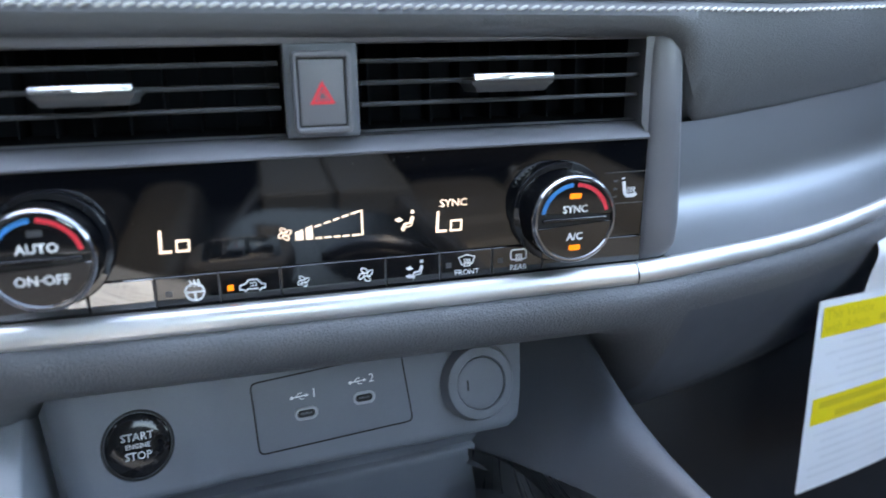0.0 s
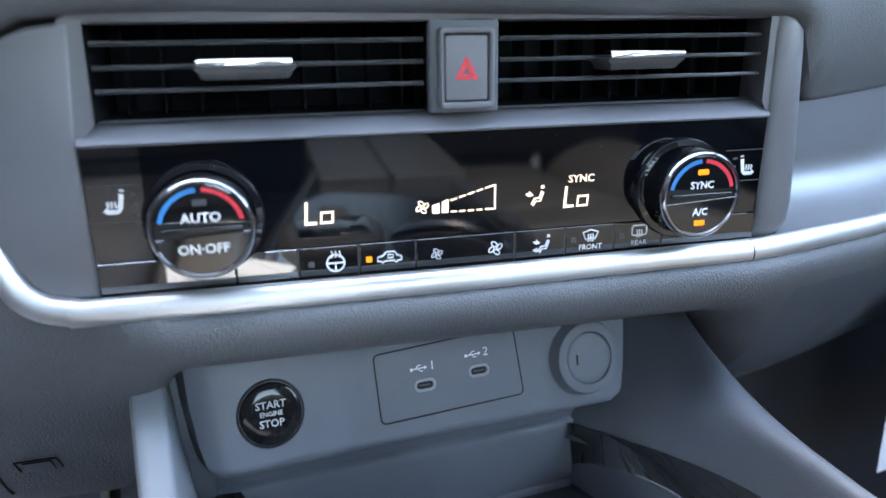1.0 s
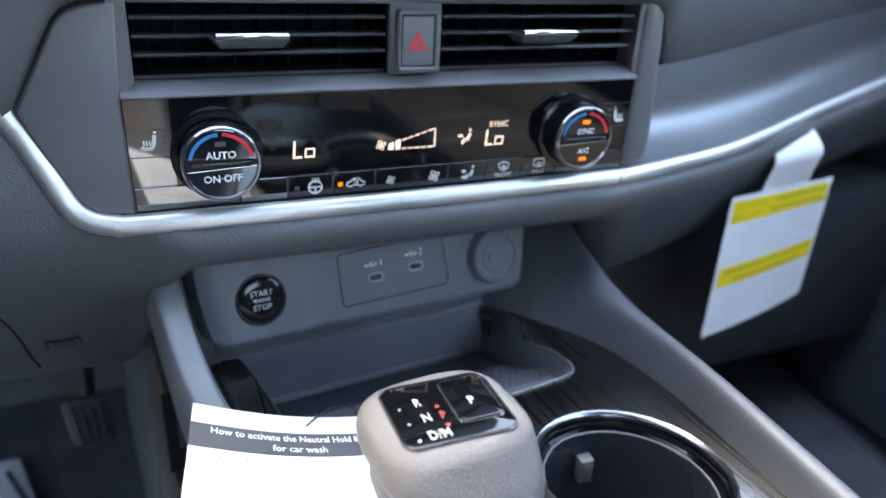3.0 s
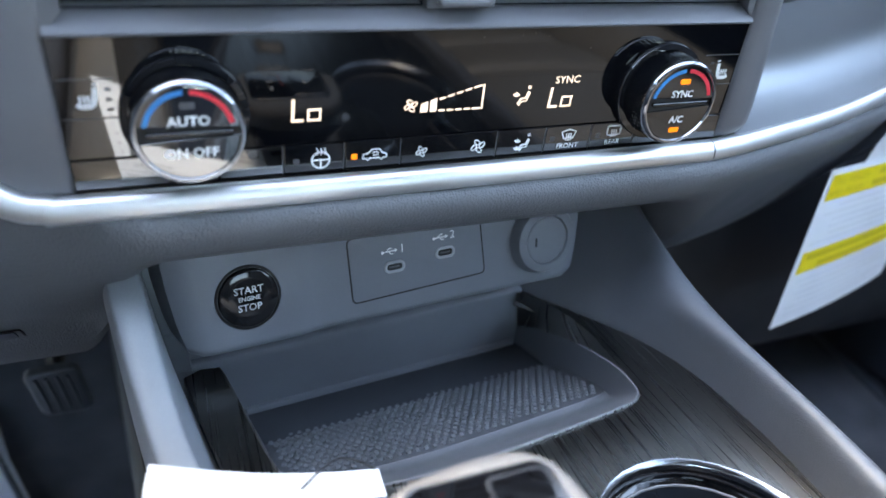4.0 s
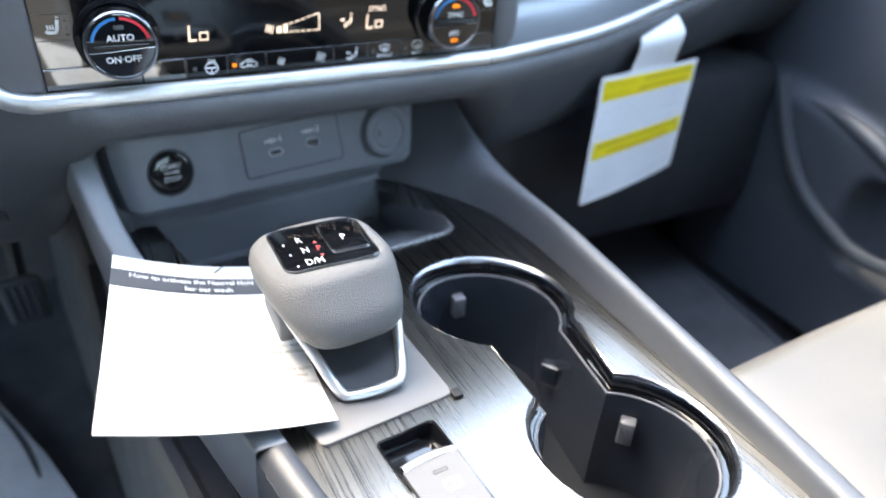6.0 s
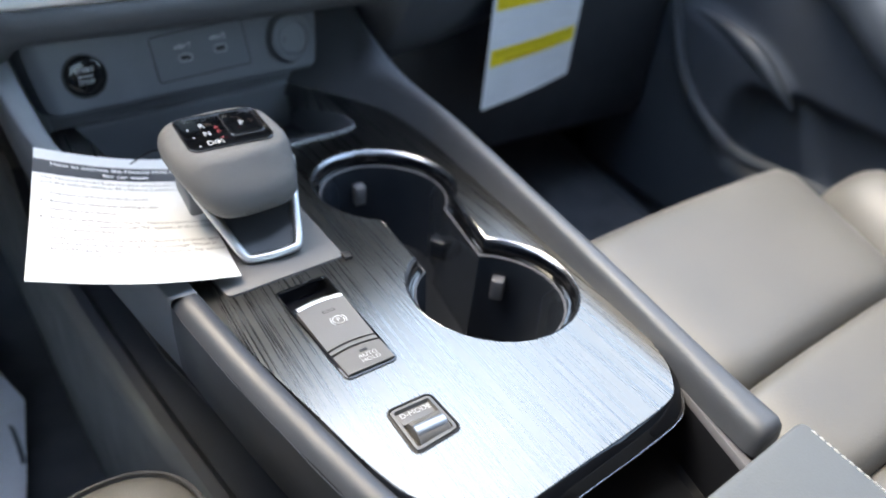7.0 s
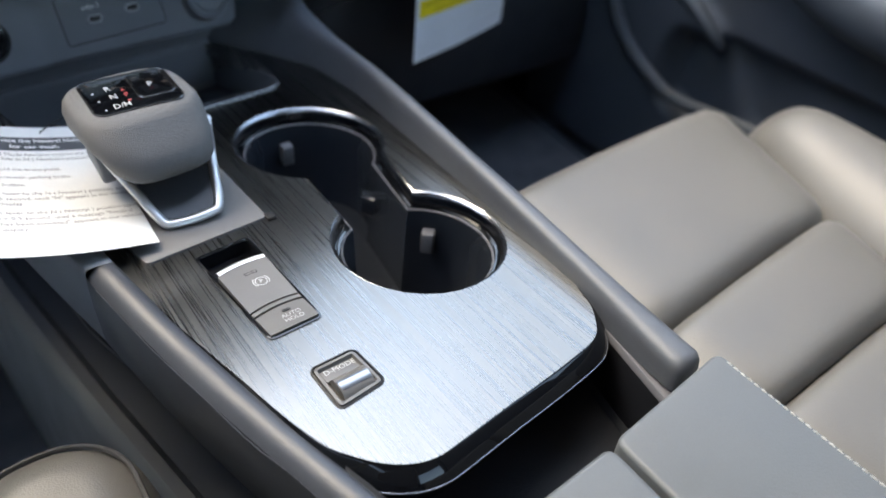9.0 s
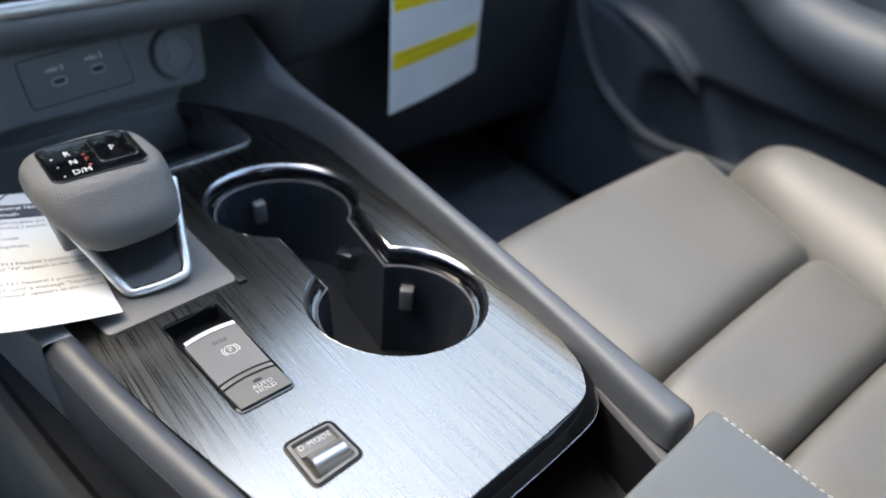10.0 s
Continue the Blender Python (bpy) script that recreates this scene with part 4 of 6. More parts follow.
for i, (a, b, word) in enumerate(keys):
    lp = [(a, 0.7005), (b, 0.7000), (b, 0.7125), (a - (0.008 if i == 0 else 0), 0.7130)]
    if i == 6:
        lp = [(a, 0.7000), (b - 0.004, 0.7000), (b + 0.004, 0.7125), (a, 0.7125)]
    kb = part("key", prism(B(), lp, fs, 0, 0.0045, 0.0006), M_PLASTIC, ts)
    c = (a + b) / 2
    if word:
        lettering(word, 0.0062 if word != "CAMERA" else 0.0056, gk, c + (0.005 if word == "MENU" else 0), 0.7062, M_WHITE, kb, lift=0.0002)
    bm = B()
    if i == 0:
        prism(bm, circle(0.0017, 10, c - 0.004, 0.7062), gk, 0, 0.0002)
        stroke(bm, [(c - 0.0008, 0.7040), (c + 0.0008, 0.7084)], 0.0005, gk, 0, 0.0002)
        prism(bm, [(c + 0.0030, 0.7046), (c + 0.0052, 0.7040), (c + 0.0060, 0.7062), (c + 0.0052, 0.7084), (c + 0.0050, 0.7060)], gk, 0, 0.0002)
    elif i == 1:
        for x, d in ((c - 0.0085, -1), (c + 0.0085, 1)):
            for o in (-0.0016, 0.0014):
                prism(bm, [(x + o - 0.0012 * d, 0.7045), (x + o + 0.0014 * d, 0.7062), (x + o - 0.0012 * d, 0.7079)][::d], gk, 0, 0.0002)
            prism(bm, rr(0.0007, 0.0034, 0.0001, 1, x + d * 0.0034, 0.7062), gk, 0, 0.0002)
    elif i == 3:
        prism(bm, [(c - 0.0122, 0.7042), (c - 0.0094, 0.7042), (c - 0.0094, 0.7062), (c - 0.0085, 0.7062), (c - 0.0108, 0.7084), (c - 0.0131, 0.7062), (c - 0.0122, 0.7062)], gk, 0, 0.0002)
    elif i == 4:
        stroke(bm, [(c - 0.0018, 0.7038), (c - 0.0016, 0.7062), (c + 0.0002, 0.7080), (c + 0.0022, 0.7084)], 0.0011, gk, 0, 0.0002)
    elif i == 6:
        stroke(bm, [(c - 0.002, 0.7078), (c + 0.0016, 0.7078), (c + 0.0026, 0.7062), (c + 0.0016, 0.7046), (c - 0.002, 0.7046)], 0.0007, gk, 0, 0.0002)
        prism(bm, [(c - 0.0016, 0.7090), (c - 0.0034, 0.7078), (c - 0.0016, 0.7066)], gk, 0, 0.0002)
    if bm.verts:
        part("key_symbol", bm, M_WHITE, kb, flat=True)
    else:
        bm.free()
for x in (0.0, 0.0472):
    part("key_divider", prism(B(), rr(0.0022, 0.0125, 0.0003, 1, x, 0.7063), fs, 0, 0.0042), M_PLASTIC, ts)

# ---- lower housing: start button, ports, socket ----
house = thing("storage_housing", (0.01, 0.39, 0.41), "dark grey housing above the storage tray", "housing")
rows = []
NS = 40
for v, w in ((0.484, -0.001), (0.478, 0.0), (0.46, 0.0), (0.44, 0.0), (0.432, 0.0), (0.425, 0.0), (0.0045, 0.0), (0.0022, -0.0006), (0.0008, -0.0018), (0.0, -0.0038), (0.0, -0.012), (0.0, -0.04)):
    row = []
    for i in range(NS + 1):
        k = i / NS
        a = -0.1195 + 0.274 * k
        vb = 0.4200 - 0.010 * (a + 0.02) * (a > -0.02) + 0.005 * smooth(-0.108, -0.119, a) + 0.0075 * smooth(0.140, 0.155, a)
        vv = max(v, vb + 0.0055) if v > 0.1 else vb + v
        left = interp(vv, [(0.40, -0.1085), (0.415, -0.1120), (0.43, -0.1170), (0.45, -0.1220), (0.484, -0.1250)])[0]
        right = interp(vv, [(0.40, 0.1470), (0.42, 0.1505), (0.44, 0.1545), (0.484, 0.1590)])[0]
        u = left + (right - left) * k
        e = min(k, 1 - k) * 0.274
        r, dip = (0.019, 0.0150) if k < 0.5 else (0.013, 0.0070)
        d = w - (dip * (1 - e / r) ** 2 if e < r else 0.0) - (0.03 if i in (0, NS) else 0.0)
        row.append(fh(u, vv, d + 0.0042 * (1 - smooth(-0.049, -0.030, u))))
    rows.append(row)
part("housing_shell", ringface(B(), rows, closed=False), M_HOUSING, house)
part("side_filler", prism(B(), [(-0.131, 0.40), (-0.105, 0.40), (-0.110, 0.49), (-0.131, 0.49)], fh, -0.05, -0.0300, 0.002), M_HOUSING, house)

st = thing("start_button", (-0.0752, 0.378, 0.446), "round gloss black engine start button", "button")
f = lambda u, v, w: fh(u, v, w + 0.0042)
part("collar", lathe(B(), f, -0.0748, 0.4500, [(0.0180, -0.002), (0.0180, 0.0004), (0.0174, 0.0012), (0.0168, 0.0012), (0.0165, -0.002)], 48, cap=False), M_LINE, st)
part("cap", lathe(B(), f, -0.0748, 0.4500, [(0.0163, -0.003), (0.0163, 0.0008), (0.0158, 0.0019), (0.0144, 0.0024), (0.010, 0.0028), (0.004, 0.0029)], 48), mat("start button gloss", (0.008, 0.0085, 0.010), 0.10, ior=1.38, var=0.05), st, "gloss black domed cap")
for w, s, dz in (("START", 0.0055, 0.0048), ("ENGINE", 0.0034, 0.0002), ("STOP", 0.0055, -0.0048)):
    lettering(w, s, f, -0.0748, 0.4500 + dz, M_MARK, st, lift=0.0031, bold=0.00008)

usb = thing("usb_panel", (0.031, 0.387, 0.45), "grey panel with two type C charging ports", "port panel")
lp = [(-0.0142, 0.4312), (0.0762, 0.4338), (0.0720, 0.4755), (-0.0164, 0.4708)]

lo = round_poly(lp, 0.004)
part("joint", frame_ring(B(), lo, inset(lo, 0.0009), fh, -0.001, 0.00025), M_LINE, usb)
part("plate", prism(B(), inset(lo, 0.0009), fh, -0.001, 0.0004, 0.0003), M_HOUSING, usb)
for x, z, num in ((0.0135, 0.4496, "1"), (0.0474, 0.4524, "2")):
    port = part("port", frame_ring(B(), rr(0.0134, 0.0072, 0.0036, 6, x, z), rr(0.0100, 0.0040, 0.0020, 6, x, z), fh, -0.004, 0.0013, 0.0004), M_PORT, usb, "pale rimmed type C port")
    part("socket_floor", prism(B(), rr(0.0102, 0.0042, 0.0020, 6, x, z), fh, -0.001, 0.00055), M_LINE, port)
    part("tongue", prism(B(), rr(0.0066, 0.0009, 0.0003, 2, x, z), fh, 0, 0.0009), M_EDGE, port)
    lettering(num, 0.0070, fh, x + 0.0052, z + 0.0103, M_WHITE, usb, lift=0.0006)
    bm = B()
    zc, xc = z + 0.0097, x - 0.0022
    stroke(bm, [(xc - 0.0052, zc - 0.0002), (xc + 0.0028, zc + 0.0002)], 0.0006, fh, 0.0003, 0.0006)
    stroke(bm, [(xc - 0.003, zc), (xc - 0.0012, zc + 0.0017), (xc + 0.0006, zc + 0.0018)], 0.0005, fh, 0.0003, 0.0006)
    stroke(bm, [(xc - 0.0014, zc), (xc, zc - 0.0016), (xc + 0.0016, zc - 0.0016)], 0.0005, fh, 0.0003, 0.0006)
    prism(bm, circle(0.0010, 8, xc - 0.0052, zc - 0.0002), fh, 0.0003, 0.0006)
    prism(bm, [(xc + 0.0026, zc - 0.0009), (xc + 0.0044, zc + 0.0002), (xc + 0.0026, zc + 0.0013)], fh, 0.0003, 0.0006)
    part("port_symbol", bm, M_WHITE, usb, flat=True)

sk = thing("power_socket", (0.1155, 0.395, 0.451), "round grey power socket with closed cap", "socket")
f = lambda u, v, w: fh(u, v, w)
cx, cz = 0.1175, 0.4500
part("collar", lathe(B(), f, cx + 0.0006, cz, [(0.0238, -0.001), (0.0228, 0.003), (0.0220, 0.0065), (0.0210, 0.0082), (0.0180, 0.0090), (0.0160, 0.0088), (0.0152, 0.0078)], 48, cap=False), M_HOUSING, sk)
part("cap", lathe(B(), f, cx, cz, [(0.0153, 0.0070), (0.0149, 0.0086), (0.0140, 0.0092), (0.0105, 0.0090), (0.005, 0.0090)], 48), M_HOUSING, sk)
part("cap_tab", prism(B(), rr(0.0008, 0.006, 0.0003, 1, cx - 0.0085, cz), f, 0.0085, 0.0098), M_LINE, sk)

# ---- centre console ----
con = thing("centre_console", (0.05, 0.05, 0.0), "floating centre console with brushed metal deck", "console")


def cup_loop(d, n=26):
    """Outline of the two joined cup wells, moved inwards by d."""
    (ax, ay, ar), (bx, by, br) = (0.1130, 0.1850, 0.0615 - d), (0.1130, 0.0285, 0.0610 - d)
    (la, lb), (ra, rb) = (0.0815 + d, 0.0785 + d), (0.1575 - d, 0.1445 - d)
    ang = lambda cx, cy, r, x, s: math.atan2(s * math.sqrt(max(r * r - (x - cx) ** 2, 0)), x - cx)
    a0, a1 = ang(ax, ay, ar, ra, -1), ang(ax, ay, ar, la, -1) + 2 * math.pi
    b0, b1 = ang(bx, by, br, lb, 1), ang(bx, by, br, rb, 1) + 2 * math.pi
    out = [(ax + ar * math.cos(a0 + (a1 - a0) * i / n), ay + ar * math.sin(a0 + (a1 - a0) * i / n)) for i in range(n + 1)]
    out += [(bx + br * math.cos(b0 + (b1 - b0) * i / n), by + br * math.sin(b0 + (b1 - b0) * i / n)) for i in range(n + 1)]
    return out


LEFT_EDGE = [(-0.0258, -0.0925), (-0.0322, -0.0738), (-0.0372, -0.0540), (-0.0421, -0.0310), (-0.0478, -0.0070), (-0.0536, 0.0185), (-0.0590, 0.0478), (-0.0648, 0.0800), (-0.0785, 0.17), (-0.0990, 0.2895), (-0.118, 0.385), (-0.130, 0.445)]
RIGHT_EDGE = [(0.0980, 0.4400), (0.1180, 0.4166), (0.1390, 0.3926), (0.1566, 0.3702), (0.1721, 0.3469), (0.1840, 0.3231), (0.1905, 0.2964), (0.1935, 0.2623), (0.1935, 0.2300), (0.190, 0.18), (0.184, 0.085), (0.178, 0.008), (0.1735, -0.052), (0.1690, -0.0725)]
REAR_EDGE = [(0.1640, -0.0865), (0.1567, -0.0970), (0.1500, -0.1042), (0.1420, -0.1084), (0.1290, -0.1113), (0.1000, -0.1158), (0.0623, -0.1205), (0.0320, -0.1248), (0.0165, -0.1262), (0.0040, -0.1232), (-0.0085, -0.1150), (-0.0190, -0.1030)]
sweep = lambda pts: [tuple(p.xy) for p in curve_pts([(x, y, 0) for x, y in pts], 3)]
# storage tray in three lines: edge of the deck, rim (with its drop below the deck), border of the mat
TRAY_KEYS = [((-0.0940, 0.3720), (-0.0935, 0.3740, 0.0040), (-0.0787, 0.4025)), ((-0.0920, 0.3640), (-0.0912, 0.3650, 0.0010), (-0.0760, 0.3830)), ((-0.0850, 0.3290), (-0.0842, 0.3290, 0), (-0.0727, 0.3599)),
             ((-0.0755, 0.2837), (-0.0745, 0.2842, 0), (-0.0683, 0.3198)), ((-0.0660, 0.2680), (-0.0652, 0.2690, 0), (-0.0600, 0.3105)), ((-0.0450, 0.2625), (-0.0448, 0.2637, 0), (-0.0373, 0.3051)),
             ((-0.0070, 0.2635), (-0.0070, 0.2647, 0), (0.0006, 0.3037)), ((0.0295, 0.2675), (0.0293, 0.2687, 0), (0.0350, 0.3062)), ((0.0806, 0.2765), (0.0803, 0.2777, 0), (0.0854, 0.3125)),
             ((0.1250, 0.2858), (0.1245, 0.2870, 0), (0.1241, 0.3183)), ((0.1365, 0.2905), (0.1355, 0.2915, 0), (0.1370, 0.3220)), ((0.1415, 0.2985), (0.1403, 0.2990, 0), (0.1400, 0.3280)),
             ((0.1440, 0.3145), (0.1424, 0.3147, 0.002), (0.1410, 0.3400)), ((0.1450, 0.3285), (0.1426, 0.3273, 0.004), (0.1405, 0.3520)), ((0.1450, 0.3450), (0.1413, 0.3445, 0.008), (0.1390, 0.3650)),
             ((0.1435, 0.3600), (0.1387, 0.3608, 0.012), (0.1360, 0.3780)), ((0.1400, 0.3770), (0.1346, 0.3794, 0.018), (0.1320, 0.3920)), ((0.1340, 0.3930), (0.1299, 0.3968, 0.024), (0.1280, 0.4030)),
             ((0.1235, 0.4080), (0.1260, 0.4110, 0.030), (0.1245, 0.4110)), ((0.1170, 0.4155), (0.1228, 0.4176, 0.034), (0.1215, 0.4170))]
TRAY_EDGE = sweep([k[0] for k in TRAY_KEYS])
TRAY_RIM = curve_pts([k[1] for k in TRAY_KEYS], 3)
MAT_EDGE = sweep([k[2] for k in TRAY_KEYS])
bend = [tuple(p.xy) for p in curve_pts([(x, y, 0) for x, y in RIGHT_EDGE[-3:] + REAR_EDGE + LEFT_EDGE[:4]], 5)]
outline = RIGHT_EDGE[1:-3] + bend + LEFT_EDGE[4:-2] + [(-0.1130, 0.3660), (-0.1040, 0.3720)] + TRAY_EDGE
EPB = round_poly([(-0.0165, -0.0130), (0.0172, -0.0098), (0.0128, 0.0832), (-0.0245, 0.0772)], 0.004)
DMODE = round_poly([(-0.0090, -0.0765), (0.0212, -0.0718), (0.0190, -0.0420), (-0.0095, -0.0440)], 0.0045)


part("deck_plate", filled([outline, cup_loop(0.0), EPB, DMODE], fd, 0.006), M_DECK, con, "brushed dark metal deck plate", sharp=30)

# black gloss lip round the rear of the deck
lip_line = RIGHT_EDGE[-5:-3] + bend + LEFT_EDGE[4:6]
rings = []
for i, p in enumerate(lip_line):
    a, b = Vector(lip_line[max(i - 1, 0)]), Vector(lip_line[min(i + 1, len(lip_line) - 1)])
    t = (b - a).normalized()
    n = Vector((t.y, -t.x)) * -1
    k = 0.25 + 0.75 * smooth(0.0, -0.08, p[1])
    rings.append([fd(p[0] + n.x * o * k, p[1] + n.y * o * k, w) for o, w in ((0.0002, -0.0004), (0.0012, -0.0010), (0.0075, -0.0085), (0.0090, -0.0110), (0.0092, -0.0125), (0.0075, -0.0150), (0.005, -0.026))])
part("deck_lip", ringface(B(), rings, closed=False), M_LIP, con, "gloss black bevelled lip", sharp=22)
# highlight on the lip's edge, modelled as a bright metal rod
part("lip_highlight", tube(B(), [r[3] + Vector((0, 0, -0.0005)) for r in rings], 0.0005, 6), mat("lip highlight", (0.30, 0.31, 0.33), 0.25, metal=0.8), con, "fine bright rod for the lip's edge highlight")

# cup holder
cup = part("cup_holder", ringface(B(), [[fd(u, v, w) for u, v in cup_loop(d)] for d, w in ((0.0085, -0.0135), (0.0092, -0.016), (0.0100, -0.03), (0.0125, -0.092), (0.0140, -0.0955))]), M_CUP, con, "black twin cup holder")
part("rim", ringface(B(), [[fd(u, v, w) for u, v in cup_loop(d)] for d, w in ((-0.0002, -0.0006), (0.0004, -0.0003), (0.0010, -0.0006), (0.0027, -0.0019), (0.0033, -0.0030), (0.0037, -0.0085))]), mat("dark chrome rim", (0.31, 0.32, 0.34), 0.2, metal=1.0, var=0.04), cup, "dark chrome rim")
part("ledge", ringface(B(), [[fd(u, v, w) for u, v in cup_loop(d)] for d, w in ((0.0035, -0.0055), (0.0039, -0.0120), (0.0064, -0.0128), (0.0080, -0.0128), (0.0087, -0.0136))]), M_BUTTON, cup)
part("ledge_edge", ringface(B(), [[fd(u, v, w) for u, v in cup_loop(d)] for d, w in ((0.0076, -0.0127), (0.0079, -0.0122), (0.0086, -0.0124), (0.0089, -0.0132))]), M_BEZEL, cup)
for x, y, a in ((0.1135, 0.2350, 88), (0.1485, 0.0635, 44), (0.1440, 0.1420, -55)):
    c, s = math.cos(radians(a)), math.sin(radians(a))
    f = lambda u, v, w, c=c, s=s, x=x, y=y: Vector((x - w * c - u * s, y - w * s + u * c, zd(x, y) - (0.050 if a < 0 else 0.038) + v))
    part("grip", prism(B(), rr(0.0100, 0.0190, 0.001, 2), f, -0.006, 0.0070, 0.0014), M_BEZEL if a > 0 else M_CUP, cup, "small spring grip")
part("cup_base", prism(B(), cup_loop(0.0115, 20), lambda u, v, w: fd(u, v, w - 0.095), 0, 0.0012, 0.0005), M_CUPFLOOR, cup)

# shift plate
sp = round_poly([(-0.0515, 0.0845), (0.0345, 0.0982), (0.0300, 0.2350), (-0.0790, 0.2250)], 0.004)
part("shift_plate", prism(B(), sp, fd, -0.002, 0.0018, 0.0008), M_MATTE, con, "matte grey plate under the gear selector")

part("plate_clip", prism(B(), rr(0.0065, 0.0075, 0.001, 2, 0.0360, 0.0975), fd, -0.001, 0.0026, 0.0008), M_LINE, con, "small black clip")

# storage tray with its ribbed rubber mat
wall_y = lambda x: 0.4055 + 0.1 * x
zm = lambda x, y: 0.330 + (wall_y(x) - y) * 0.48
rim_at = [Vector((p.x, p.y, zd(p.x, p.y) + 0.0012 - p.z)) for p in TRAY_RIM]
mat_at = [Vector((x, y, zm(x, y))) for x, y in MAT_EDGE]
loft = lambda k, dz: [p * (1 - k) + q * k + Vector((0, 0, dz)) for p, q in zip(rim_at, mat_at)]
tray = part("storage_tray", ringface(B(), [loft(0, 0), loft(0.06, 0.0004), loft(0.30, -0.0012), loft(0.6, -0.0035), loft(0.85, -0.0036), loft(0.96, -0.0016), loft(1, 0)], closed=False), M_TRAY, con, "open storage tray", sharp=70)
bm = B()
bm.faces.new([bm.verts.new(p) for p in mat_at])
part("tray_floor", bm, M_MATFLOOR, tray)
# paler bead standing in for the catch-light along the rim
part("rim_catchlight", tube(B(), rim_at[9:46], 0.0008, 6), M_BEZEL, tray)
edge_at = [fd(u, v, 0) for u, v in TRAY_EDGE]
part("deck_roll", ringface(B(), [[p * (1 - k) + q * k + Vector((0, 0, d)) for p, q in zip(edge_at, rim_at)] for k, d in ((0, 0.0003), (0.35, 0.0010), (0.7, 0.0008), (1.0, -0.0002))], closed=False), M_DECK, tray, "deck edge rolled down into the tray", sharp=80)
# back wall under the housing with a proud strip at its foot
wall_row = lambda z, o, x1: [Vector((x, wall_y(x) + o, z)) for x in (-0.140, -0.09, -0.0795, -0.05, 0.0, 0.05, 0.09, x1 - 0.006, x1 - 0.002, x1)]
part("back_wall", ringface(B(), [wall_row(0.418, 0.004, 0.150), wall_row(0.3955, 0.004, 0.140), wall_row(0.3940, 0.001, 0.137), wall_row(0.3925, 0.0, 0.134), wall_row(0.388, 0.0, 0.128), wall_row(0.380, 0.0, 0.1255), wall_row(0.365, 0.0, 0.1240), wall_row(0.3485, 0.0, 0.1230), wall_row(0.325, 0.0, 0.1225)], closed=False), M_HOUSING, tray, "plain rear wall of the tray", sharp=50)
strip = [[Vector((x, wall_y(x) + o, z)) for x in (-0.0800, -0.0785, 0.0, 0.1205, 0.1220)] for o, z in ((0.0, 0.3492), (-0.0016, 0.3490), (-0.0024, 0.3480), (-0.0026, 0.3460), (-0.0032, 0.326))]
for row in strip:
    row[0].y += 0.003
    row[-1].y += 0.003
part("foot_strip", ringface(B(), strip, closed=False), M_HOUSING, tray)


def in_poly(x, y, poly):
    hit = False
    for (x1, y1), (x2, y2) in zip(poly, poly[1:] + poly[:1]):
        if (y1 > y) != (y2 > y) and x < (x2 - x1) * (y - y1) / (y2 - y1) + x1:
            hit = not hit
    return hit


verts, faces = [], []
step = 0.0053
for j in range(60):
    for i in range(80):
        x, y = -0.095 + step * (i + 0.5 * (j % 2)), 0.300 + step * 0.90 * j
        if y > wall_y(x) - 0.0045 or not all(in_poly(x + a, y + b, MAT_EDGE) for a, b in ((0.004, 0), (-0.004, 0), (0, 0.004), (0, -0.004))):
            continue
        k, a, b = len(verts), step * 0.38, step * 0.25
        verts += [(x + a * c, y + a * s, zm(x + a * c, y + a * s)) for c, s in ((1, 0), (0.5, 0.75), (-0.5, 0.75), (-1, 0), (-0.5, -0.75), (0.5, -0.75))]
        verts += [(x + b * c, y + b * s, zm(x, y) + 0.0015) for c, s in ((1, 0), (0.5, 0.75), (-0.5, 0.75), (-1, 0), (-0.5, -0.75), (0.5, -0.75))]
        faces += [(k + q, k + (q + 1) % 6, k + 6 + (q + 1) % 6, k + 6 + q) for q in range(6)] + [tuple(k + 6 + q for q in range(6))]
me = bpy.data.meshes.new("mat_studs")
me.from_pydata(verts, [], faces)
me.materials.append(M_RUBBER)
studs = new("mat_studs", me)
studs.parent = tray
tagged(studs, "rows of small rubber studs", kind="stuff")


# rails on both sides; towards the dash the right one widens into a hollow wing
RAIL_FOOT = RIGHT_EDGE[:-2] + [(0.1725, -0.06), (0.1690, -0.098), (0.1648, -0.128), (0.1628, -0.150)]
RAIL_CREST = [(0.2000, 0.455, 0.4800), (0.2000, 0.432, 0.4690), (0.2000, 0.407, 0.4570), (0.2000, 0.382, 0.4480), (0.2000, 0.356, 0.4405), (0.2003, 0.330, 0.4355), (0.2006, 0.300, 0.4325), (0.2010, 0.264, 0.4315), (0.2010, 0.230, 0.4315),
              (0.1990, 0.18, 0.4312), (0.1930, 0.085, 0.4305), (0.1885, 0.008, 0.4300), (0.1838, -0.06, 0.4290), (0.1815, -0.098, 0.4282), (0.1800, -0.128, 0.4280), (0.1793, -0.150, 0.4278)]


